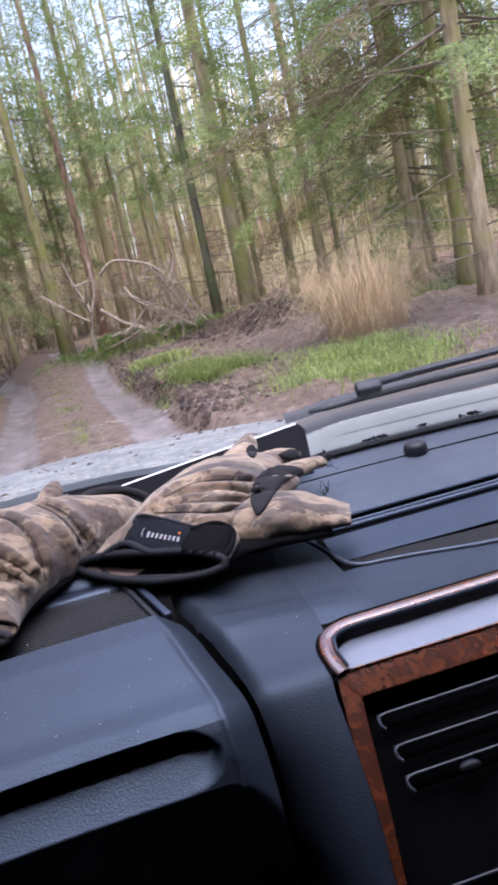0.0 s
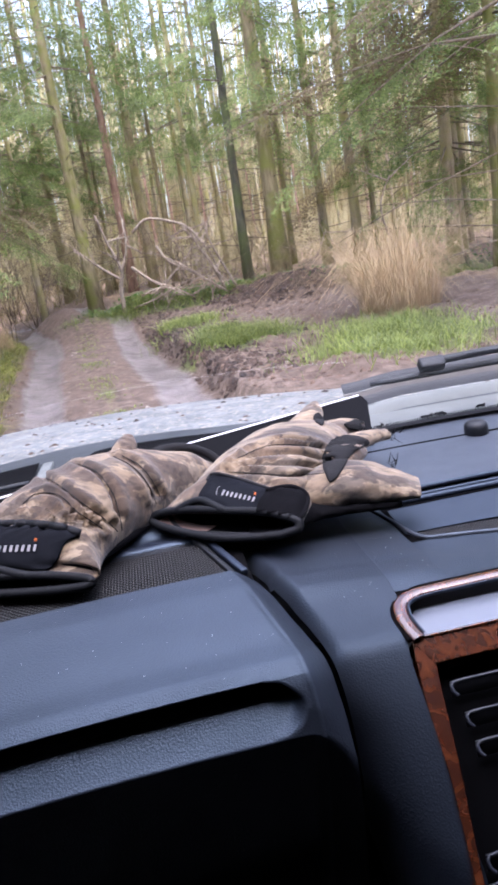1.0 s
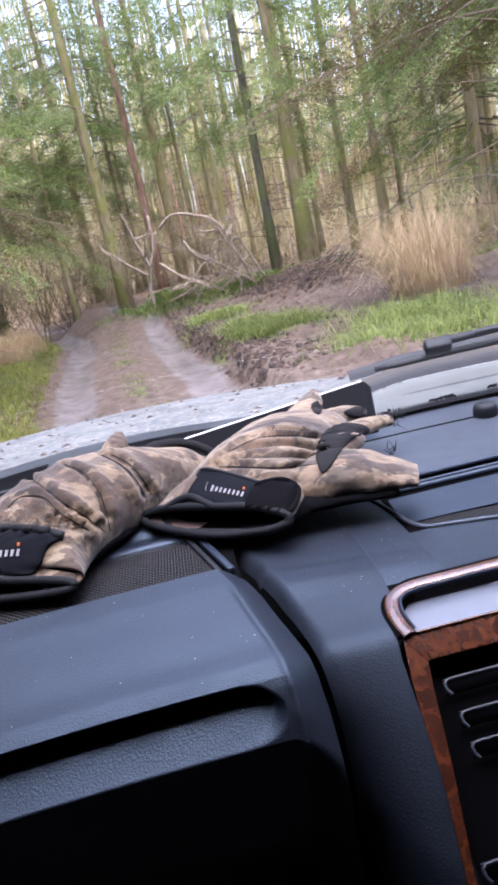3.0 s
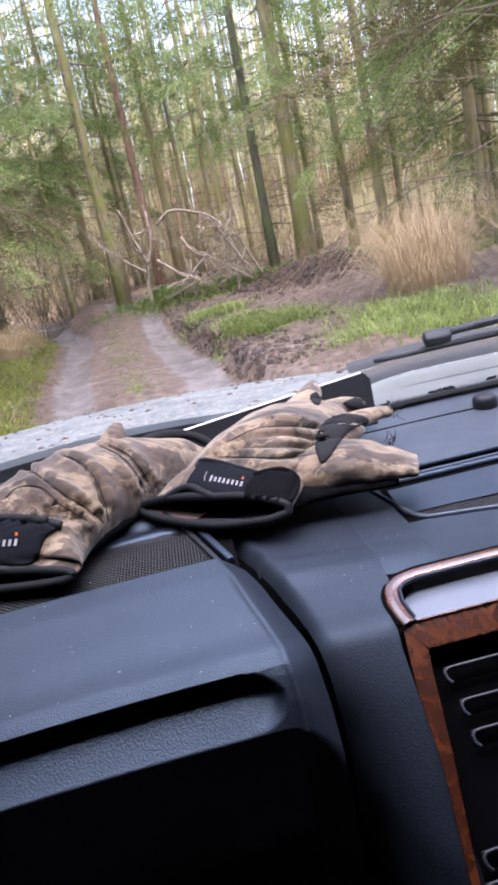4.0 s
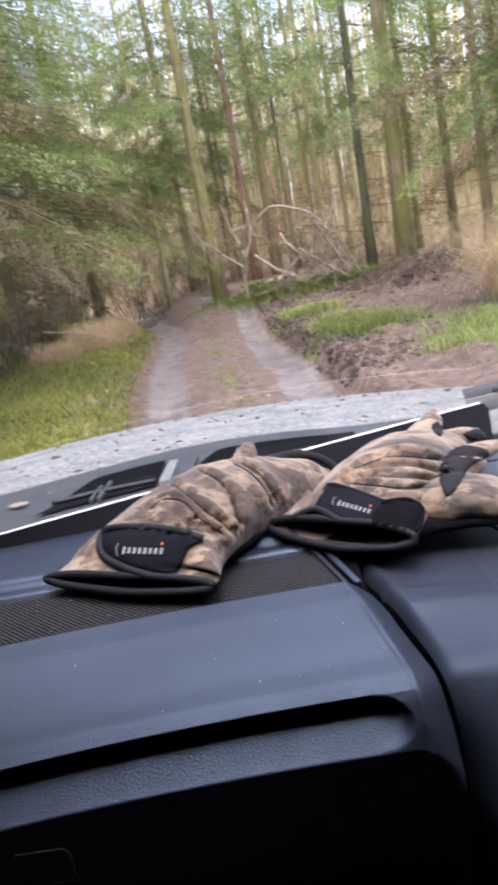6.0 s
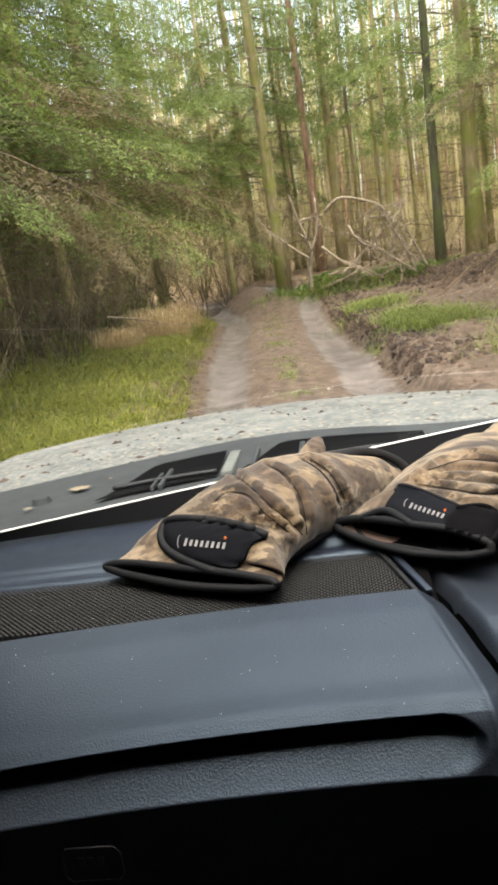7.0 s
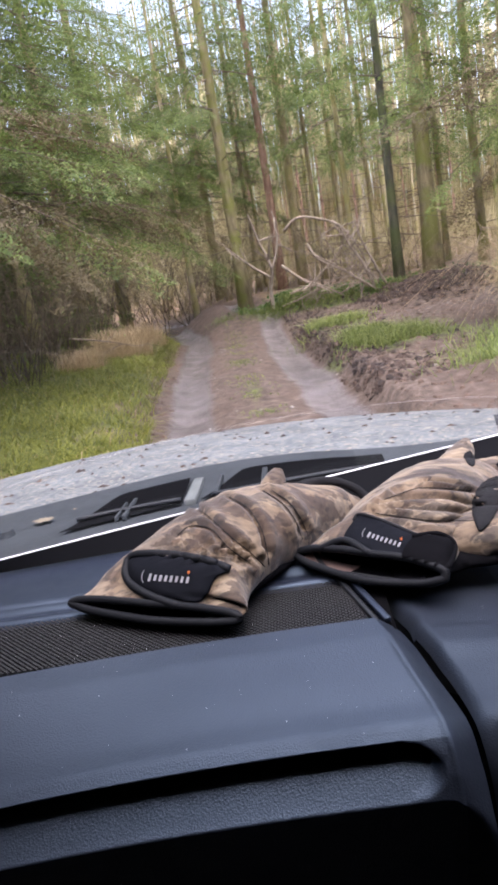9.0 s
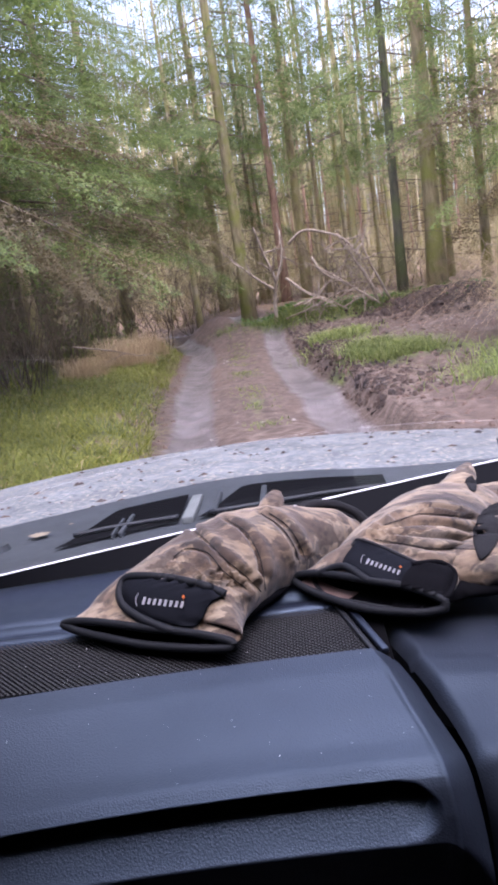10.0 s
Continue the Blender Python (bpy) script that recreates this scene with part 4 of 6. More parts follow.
def decal(thing, tree, name, outline, mat, text="", lift=0.002, depth=0.002, cuts=3):
    """A thin patch of the given outline laid on the skin."""
    ring_of = spline(list(outline) + [outline[0]], 6 * len(outline))[:-1]
    bm = bmesh.new()
    f = bm.faces.new([bm.verts.new((x, y, 0)) for x, y in ring_of])
    bmesh.ops.triangulate(bm, faces=[f])
    bmesh.ops.subdivide_edges(bm, edges=bm.edges[:], cuts=cuts, use_grid_fill=True)
    dead = []
    for v in bm.verts:
        p = laid(tree, v.co.x, v.co.y, lift)
        if p is None:
            dead.append(v)
        else:
            v.co = p
    bmesh.ops.delete(bm, geom=dead, context="VERTS")
    bmesh.ops.recalc_face_normals(bm, faces=bm.faces[:])
    return thick(seat(thing, part(name, bm, mat, None, text, True)), depth, 0.0)


def trail(thing, tree, name, line, r, mat, text="", count=40, lift=0.0006):
    pts = [q for q in (laid(tree, x, y, lift) for x, y in spline(line, count)) if q is not None]
    if len(pts) > 3:
        seat(thing, part(name, cable(pts, [r] * len(pts), 8), mat, None, text))


def mark(thing, tree, start, end, size):
    """The maker's mark as plain shapes between two plan points."""
    a, b = laid(tree, *start, 0.0085), laid(tree, *end, 0.0085)
    along = (b - a).normalized()
    mid = (a + b) / 2
    out = (CAMERA_EYE - mid).normalized()
    over = out.cross(along).normalized()
    badge(thing, mid, along, over, (b - a).length)


body_one = [(-0.250, 0.053, 1.2150, 0.114, 0.0090), (-0.242, 0.072, 1.2172, 0.116, 0.0248), (-0.222, 0.105, 1.2244, 0.098, 0.0536), (-0.190, 0.145, 1.2320, 0.084, 0.0650), (-0.152, 0.182, 1.2360, 0.076, 0.0670),
            (-0.112, 0.215, 1.2340, 0.066, 0.0640), (-0.075, 0.242, 1.2292, 0.052, 0.0568), (-0.038, 0.266, 1.2248, 0.041, 0.0472), (-0.004, 0.286, 1.2206, 0.030, 0.0344), (0.018, 0.298, 1.2228, 0.013, 0.0152)]


# A camera position on the path; this glove's details are fitted to its view.
CAMERA_EYE = Vector((-0.023, -0.774, 1.585))
QUILT_ONE = [[(-0.248, 0.243), (-0.234, 0.275), (-0.201, 0.249), (-0.171, 0.169), (-0.135, 0.096)], [(-0.237, 0.366), (-0.203, 0.289), (-0.167, 0.200), (-0.138, 0.136), (-0.116, 0.080)],
             [(-0.186, 0.392), (-0.152, 0.322), (-0.127, 0.220), (-0.116, 0.138), (-0.111, 0.082)], [(-0.130, 0.397), (-0.099, 0.322), (-0.079, 0.238), (-0.068, 0.152)], [(-0.116, 0.391), (-0.089, 0.323), (-0.071, 0.239), (-0.060, 0.160)]]
GATHER_ONE = [(-0.270, 0.215), (-0.230, 0.178), (-0.185, 0.145), (-0.150, 0.105)]


glove_one, rows_one = glove("camouflage fabric glove with black cuff binding lying on the dashboard", (-0.15, 0.15, 1.2), body_one, [
    ("finger_stub", [(-0.108, 0.222, 1.268, 0.024, 0.022), (-0.100, 0.236, 1.288, 0.019, 0.017), (-0.093, 0.246, 1.301, 0.014, 0.012), (-0.089, 0.251, 1.310, 0.007, 0.005)], CAMO, "folded camouflage finger stub"),
    ("finger_sleeve", [(-0.072, 0.262, 1.266, 0.012, 0.011), (-0.048, 0.282, 1.272, 0.009, 0.008), (-0.014, 0.294, 1.266, 0.008, 0.007), (0.014, 0.298, 1.250, 0.008, 0.007), (0.030, 0.296, 1.232, 0.009, 0.008)], SUEDE, "charcoal cut finger sleeve"),
    # The fleece black also paints the shadow under the glove.
    ("palm_side", [(-0.150, 0.085, 1.209, 0.010, 0.008), (-0.118, 0.130, 1.210, 0.012, 0.009), (-0.082, 0.185, 1.210, 0.012, 0.009), (-0.044, 0.246, 1.209, 0.011, 0.009), (0.002, 0.292, 1.208, 0.009, 0.008)], LINING, "black palm side, the shadow below put into its black"),
], wrinkle(1, 0.045, 7), 0.012, 0.0, (-0.010, 0.020), [(line, 0.0115, 0.0040) for line in QUILT_ONE] + [(GATHER_ONE, 0.004, 0.006)], (-0.196, 0.165, 0.085, 0.026, -0.42, 0.0125))
skin_one = surface([ob for ob in glove_one.children if ob.name.startswith(("shell", "finger", "palm"))])
for line in QUILT_ONE[:4] + [QUILT_ONE[4]]:
    trail(glove_one, skin_one, "seam", line, 0.0006, RUBBER)
STRAP_ONE = [(-0.299, 0.186), (-0.249, 0.169), (-0.197, 0.130), (-0.163, 0.092), (-0.178, 0.070), (-0.187, 0.011), (-0.224, 0.028), (-0.261, 0.059), (-0.287, 0.099), (-0.301, 0.145)]
decal(glove_one, skin_one, "strap", STRAP_ONE, PATCH, "black woven wrist strap", 0.003, 0.003)
BIND_ONE = [(-0.161, 0.090), (-0.197, 0.132), (-0.250, 0.171), (-0.297, 0.186), (-0.302, 0.148), (-0.287, 0.095), (-0.259, 0.052), (-0.221, 0.012), (-0.187, -0.016), (-0.159, -0.059), (-0.142, -0.078)]
trail(glove_one, skin_one, "strap_binding", BIND_ONE, 0.0055, RUBBER, "black stitched strap binding", 90, 0.003)
mark(glove_one, skin_one, (-0.272, 0.105), (-0.205, 0.073), 0.05)
glove_one.location += Vector((0.008, -0.014, 0.001))

body_two = [(0.024, 0.074, 1.2188, 0.090, 0.0152), (0.038, 0.098, 1.2218, 0.088, 0.0312), (0.059, 0.132, 1.2248, 0.084, 0.0472), (0.089, 0.175, 1.2266, 0.080, 0.0584), (0.119, 0.217, 1.2286, 0.076, 0.0584),
            (0.149, 0.256, 1.2300, 0.070, 0.0520), (0.179, 0.290, 1.2296, 0.060, 0.0424), (0.202, 0.313, 1.2288, 0.046, 0.0312), (0.216, 0.326, 1.2292, 0.025, 0.0168)]


# Another camera position; the second glove's details are fitted to it.
CAMERA_EYE = Vector((0.017, -0.760, 1.525))
FOLDS_TWO = [[(0.075, 0.308), (0.127, 0.339), (0.171, 0.291)], [(0.055, 0.277), (0.105, 0.313), (0.152, 0.281), (0.178, 0.246)], [(0.044, 0.255), (0.091, 0.267), (0.137, 0.244), (0.165, 0.190)],
             [(0.034, 0.228), (0.077, 0.223), (0.128, 0.190), (0.154, 0.149)], [(0.037, 0.216), (0.073, 0.183), (0.113, 0.146), (0.154, 0.128)]]
GATHER_TWO = [(0.026, 0.226), (0.056, 0.171), (0.087, 0.118), (0.117, 0.084), (0.145, 0.104)]


glove_two, rows_two = glove("camouflage fabric glove with charcoal grip pads, cuff gaping open", (0.1, 0.2, 1.2), body_two, [
    ("finger_stub", [(0.158, 0.285, 1.250, 0.028, 0.022), (0.180, 0.312, 1.262, 0.024, 0.017), (0.195, 0.332, 1.273, 0.017, 0.011), (0.204, 0.344, 1.282, 0.006, 0.005)], CAMO, "folded camouflage finger stub"),
    ("finger_stub", [(0.185, 0.285, 1.238, 0.028, 0.022), (0.222, 0.312, 1.240, 0.024, 0.018), (0.252, 0.328, 1.238, 0.017, 0.013), (0.270, 0.336, 1.234, 0.008, 0.007)], CAMO, "camouflage finger stub"),
    ("frayed_finger", [(0.200, 0.240, 1.230, 0.026, 0.018), (0.240, 0.260, 1.232, 0.018, 0.014), (0.272, 0.278, 1.230, 0.013, 0.011), (0.292, 0.290, 1.226, 0.012, 0.010)], CAMO, "frayed camouflage finger"),
    ("thumb", [(0.120, 0.112, 1.222, 0.038, 0.024), (0.162, 0.110, 1.224, 0.048, 0.030), (0.200, 0.112, 1.221, 0.050, 0.026), (0.232, 0.106, 1.214, 0.042, 0.019), (0.252, 0.100, 1.209, 0.036, 0.014), (0.266, 0.096, 1.206, 0.030, 0.010)], CAMO, "tan camouflage thumb"),
    ("forefinger", [(0.165, 0.160, 1.236, 0.034, 0.024), (0.195, 0.172, 1.240, 0.024, 0.018), (0.216, 0.184, 1.240, 0.016, 0.012), (0.228, 0.192, 1.238, 0.007, 0.006)], CAMO, "cut-off camouflage finger"),
    # Black strip below the thumb, painting its shadow as well as the palm.
    ("palm_side", [(0.085, 0.062, 1.211, 0.022, 0.014), (0.125, 0.085, 1.210, 0.026, 0.013), (0.18, 0.088, 1.206, 0.026, 0.011), (0.235, 0.084, 1.200, 0.016, 0.008)], LINING, "black palm side, the shadow below put into its black"),
], wrinkle(5, 0.05, 6), 0.022, 0.0, (-0.008, 0.035), [(line, 0.0095, 0.0040) for line in FOLDS_TWO] + [(GATHER_TWO, 0.004, 0.005)])
skin_two = surface([ob for ob in glove_two.children if ob.name.startswith(("shell", "finger", "thumb", "fore", "frayed"))])
for line in (FOLDS_TWO[1], FOLDS_TWO[4]):
    trail(glove_two, skin_two, "seam", line, 0.00045, RUBBER)
STRAP_TWO = [(0.015, 0.216), (0.027, 0.211), (0.077, 0.107), (0.059, 0.064), (0.046, 0.023), (0.019, 0.066), (-0.009, 0.123)]
decal(glove_two, skin_two, "strap", STRAP_TWO, PATCH, "black woven wrist strap", 0.003, 0.003)
trail(glove_two, skin_two, "strap_binding", [(0.006, 0.196), (0.017, 0.220), (0.042, 0.183), (0.078, 0.108)], 0.0026, RUBBER, "", 50, 0.003)
trail(glove_two, skin_two, "strap_binding", [(-0.042, 0.090), (-0.009, 0.119), (0.018, 0.062), (0.045, 0.015)], 0.0052, RUBBER, "black padded strap edge", 50, 0.003)
FOLD = [(0.076, 0.105), (0.102, 0.097), (0.113, 0.055), (0.093, -0.007), (0.061, -0.041), (0.038, -0.038), (0.046, 0.007), (0.058, 0.067)]
# Flat fleece patch; its black stands for the shade in the cuff's opening.
decal(glove_two, skin_two, "cuff_fold", FOLD, LINING, "black fleece patch standing for the shaded hollow beside the strap", 0.006, 0.004)
trail(glove_two, skin_two, "fold_rim", [(0.072, 0.106), (0.103, 0.101), (0.115, 0.054), (0.096, -0.006), (0.065, -0.040)], 0.0036, LINING, "black fleece rim", 40, 0.006)
trail(glove_two, skin_two, "stitched_binding", [(-0.046, 0.095), (-0.029, 0.019), (0.006, -0.024), (0.040, -0.048), (0.064, -0.043)], 0.0036, RUBBER, "black stitched inner binding", 60, 0.003)
mark(glove_two, skin_two, (0.015, 0.142), (0.058, 0.078), 0.05)
decal(glove_two, skin_two, "palm_pad", [(0.156, 0.148), (0.176, 0.221), (0.201, 0.273), (0.229, 0.279), (0.247, 0.243), (0.243, 0.211), (0.220, 0.201), (0.191, 0.157), (0.164, 0.104), (0.151, 0.093)], SUEDE, "charcoal suede crescent between thumb and fingers", 0.002, 0.003)
decal(glove_two, skin_two, "finger_pad", [(0.224, 0.455), (0.220, 0.400), (0.209, 0.368), (0.204, 0.390), (0.211, 0.440)], SUEDE, "small charcoal oval pad", 0.002, 0.004)
decal(glove_two, skin_two, "finger_pad", [(0.243, 0.347), (0.265, 0.356), (0.273, 0.319), (0.258, 0.298), (0.243, 0.312)], SUEDE, "small charcoal oval pad", 0.002, 0.004)
inside = bmesh.new()
grid = [[inside.verts.new(rows_two[i][j] + (sum(rows_two[i], Vector()) / 96 - rows_two[i][j]).normalized() * 0.0075) for j in range(50, 68)] for i in range(1, 14)]
for a, b in zip(grid, grid[1:]):
    for k in range(len(a) - 1):
        inside.faces.new((a[k], a[k + 1], b[k + 1], b[k]))
seat(glove_two, part("cuff_lining", inside, TAN, None, "dusty mauve inside of the cuff", True))
threads = Soup()
for k in range(22):
    p = np.array([0.296, 0.288, 1.224]) + rng.normal(0, 0.005, 3)
    threads.tube([p, p + rng.normal(0, 0.005, 3) + [0.003, 0.001, 0.004], p + rng.normal(0, 0.008, 3) + [0.006, 0.003, 0.008]], [0.0007, 0.0006, 0.0002], 4)
for k in range(10):
    p = np.array([0.250, 0.140, 1.228]) + rng.normal(0, 0.004, 3)
    threads.tube([p, p + rng.normal(0, 0.005, 3) + [0.003, 0.002, 0.003]], [0.0007, 0.0003], 4)
tagged(seat(glove_two, part("loose_threads", threads, RUBBER, None, "frayed black threads")), kind="stuff")


# ---- the forest: ground, trees, thicket, grass ----
def track(y):
    """Middle of the muddy track; it runs ahead and swings away past the clearing."""
    return lerp([(-40, 0.4), (0, 0.3), (3, -0.1), (6.5, -0.55), (10, -0.85), (14, -1.15), (17, -2.1), (20, -3.6), (24, -6.5), (30, -12), (60, -40)], y)


def hump(x, y, cx, cy, rx, ry, h):
    return h * math.exp(-(((x - cx) / rx) ** 2) - ((y - cy) / ry) ** 2)


def wobble(x, y, scale, amount, seed=0.0):
    return amount * noise.noise((x * scale, y * scale, seed))


def height(x, y):
    d = x - track(y) + wobble(x, y, 0.5, 0.12, 3)
    a = abs(d)
    z = wobble(x, y, 0.12, 0.25) * smooth(2, 8, a) + wobble(x, y, 1.1, 0.05, 5) + wobble(x, y, 5.5, 0.022, 9) + wobble(x, y, 11.0, 0.012, 13)
    # two ruts with a hump between, and low cut banks beside them
    rut = math.exp(-(((a - 0.80) / 0.30) ** 2))
    z += -0.11 * rut * (1 + wobble(x, y, 0.8, 0.5, 8)) + wobble(x, y, 3.1, 0.022, 2) * (1 - smooth(1.2, 2.5, a))
    if d < 0:
        z += 0.26 * smooth(1.1, 1.7, a) + 0.35 * smooth(2.0, 5.5, a)
    else:
        cut = 0.20 + 0.10 * smooth(5, 9, y) - 0.20 * smooth(10, 13, y)
        z += cut * smooth(1.12, 1.30, d) + wobble(x, y, 2.2, 0.09, 11) * smooth(1.1, 1.7, d)
    # the bank that closes the clearing, with trees on it
    rise = smooth(11.8, 15.2, y + 0.35 * (x - 2.5) * 0.2) * smooth(-2.6, -0.6, x + 0.12 * (y - 14))
    z += 0.50 * rise
    z += hump(x, y, 3.2, 13.6, 0.9, 0.5, 0.20) + hump(x, y, 4.1, 13.4, 1.0, 0.6, 0.16) + hump(x, y, -1.9, 16.6, 0.9, 0.7, 0.30) + hump(x, y, 0.3, 14.2, 1.6, 0.5, 0.12)
    far = math.hypot(x, y - 5)
    return z + wobble(x, y, 0.03, 1.2, 4) * smooth(30, 80, far) + 0.05 * max(0.0, min(y, 120) - 24)


def zones_at(x, y):
    """Shares of mud, green and wet rut."""
    d = x - track(y) + wobble(x, y, 0.5, 0.12, 3)
    a = abs(d)
    n = wobble(x, y, 0.9, 0.5, 21)
    mud = 1 - smooth(1.25, 1.7, a) if d < 0 else 1 - smooth(4.8, 7.5, d + 1.2 * smooth(12, 15, y) * 4)
    wet = math.exp(-(((a - 0.80) / 0.33) ** 2)) * (1.0 + n * 0.4)
    green = smooth(1.2, 1.55, a) * (1 - smooth(4.0, 7.0, a)) * (0.55 + 0.9 * noise.noise((d * 0.9, y * 0.9, 2.0)) + 0.35) if d < 0 else 0.0
    if d > 0:
        green = max(green, hump(x, y, 1.35, 7.6, 0.95, 0.75, 1.2), hump(x, y, 0.85, 10.6, 0.7, 0.9, 1.0), hump(x, y, 1.4, 14.1, 2.2, 0.55, 1.2), hump(x, y, 6.2, 13.0, 1.8, 1.2, 1.2), hump(x, y, 2.8, 5.6, 1.1, 1.1, 1.2))
    green = max(green, (0.2 + n) * math.exp(-((d / 0.2) ** 2)) * 0.8)
    return max(0, min(1, mud)), max(0, min(1, green + 0.3 * n * (green > 0.1))), max(0, min(1, wet))


def axis(edges):
    return np.array([v for (a, b, s) in edges for v in np.arange(a, b, s)])


gx = axis([(-400, -60, 20), (-60, -16, 2.5), (-16, -5, 0.5), (-5, 6, 0.10), (6, 18, 0.5), (18, 60, 2.5), (60, 401, 20)])
gy = axis([(-200, -20, 15), (-20, 1.0, 1.0), (1.0, 17.5, 0.10), (17.5, 30, 0.4), (30, 80, 2.5), (80, 601, 20)])
X, Y = np.meshgrid(gx, gy, indexing="ij")
V = np.array([(x, y, height(x, y)) for x, y in zip(X.ravel(), Y.ravel())])
i, j = np.meshgrid(np.arange(len(gx) - 1), np.arange(len(gy) - 1), indexing="ij")
k = (i * len(gy) + j).ravel()
ground_soup = Soup()
ground_soup.add(V, np.vstack([np.stack([k, k + len(gy), k + len(gy) + 1], -1), np.stack([k, k + len(gy) + 1, k + 1], -1)]))
ground_mesh = ground_soup.mesh("ground", EARTH)
paint = ground_mesh.color_attributes.new("zone", "FLOAT_COLOR", "POINT")
tint = np.ones((len(V), 4))
tint[:, :3] = [zones_at(x, y) for x, y, z in V]
paint.data.foreach_set("color", tint.ravel())
ground = tagged(new("ground", ground_mesh), "rutted muddy forest track with mossy verges", "ground", kind="structure")


# Sprays of needles: coarse boughs for far crowns, small close ones for near crowns.
def spray(seed):
    """A spruce bough one metre long: a stem, side shoots in a drooping fan, and needles along them."""
    r = np.random.default_rng(seed)
    s = Soup()
    line = lambda t: np.array([t, 0.0, -0.16 * t * t + 0.02 * math.sin(5 * t)])
    n = 7
    for t in np.linspace(0.12, 1.0, n):
        for side in (-1, 1):
            size = (0.42 * (1 - t) ** 0.7 + 0.10) * r.uniform(0.7, 1.15)
            a = side * r.uniform(0.7, 1.05) * (1 - 0.4 * t)
            p = line(t)
            d = np.array([math.cos(a), math.sin(a), r.uniform(-0.55, -0.08)])
            d /= np.linalg.norm(d)
            across = np.cross(d, [0, 0, 1.0])
            across /= np.linalg.norm(across)
            tufts = max(3, int(size * 14))
            for q in np.linspace(0.08, 1.0, tufts):
                c = p + d * size * q + [0, 0, -0.25 * size * q * q] + r.normal(0, 0.010, 3)
                for leg in (-1, 1):
                    w = 0.10 * (1 - 0.45 * q) * r.uniform(0.45, 1.45)
                    tip = c + (across * leg * r.uniform(0.3, 1.0) + d * r.uniform(0.4, 1.1) + [0, 0, r.uniform(-0.75, 0.35)]) * w
                    wide = d * 0.013
                    s.add([c - wide, c + wide, tip], [[0, 1, 2]])
    return np.vstack(s.v), np.vstack(s.t)


def mid_spray(seed):
    """A small side bough with close needles, for trees whose crown is seen near by."""
    r = np.random.default_rng(seed)
    s = Soup()
    for t in np.linspace(0.05, 1.0, 7):
        for side in (-1, 1):
            size = (0.40 * (1 - t) ** 0.6 + 0.12) * r.uniform(0.7, 1.2)
            a = side * r.uniform(0.6, 1.0) * (1 - 0.4 * t)
            p = np.array([t, 0.0, -0.12 * t * t])
            d = np.array([math.cos(a), math.sin(a), r.uniform(-0.45, -0.02)])
            across = np.array([-d[1], d[0], 0.0])
            for q in np.linspace(0.1, 1.0, max(3, int(size * 12))):
                c = p + d * size * q + r.normal(0, 0.012, 3)
                for leg in (-1, 1):
                    tip = c + (across * leg * r.uniform(0.5, 1.0) + d * r.uniform(0.3, 0.8) + [0, 0, r.uniform(-0.5, 0.3)]) * 0.11 * (1 - 0.3 * q)
                    s.add([c - d * 0.018, c + d * 0.018, tip], [[0, 1, 2]])
    return np.vstack(s.v), np.vstack(s.t)


MID = [mid_spray(40 + k) for k in range(5)]
COARSE = [spray(10 + k) for k in range(4)]


def turned(v, yaw, pitch, roll, size, place):
    m = np.array((Matrix.Rotation(yaw, 3, "Z") @ Matrix.Rotation(pitch, 3, "Y") @ Matrix.Rotation(roll, 3, "X")))
    return v @ m.T * size + place


def trunk_line(x, y, tall, lean, r):
    base = height(x, y)
    k = np.linspace(0, 1, 12)
    bend = 0.05 * np.sin(k * 3 + r.uniform(0, 6))
    return np.stack([x + lean[0] * k * tall + bend, y + lean[1] * k * tall, base - 0.15 + k * tall], -1)


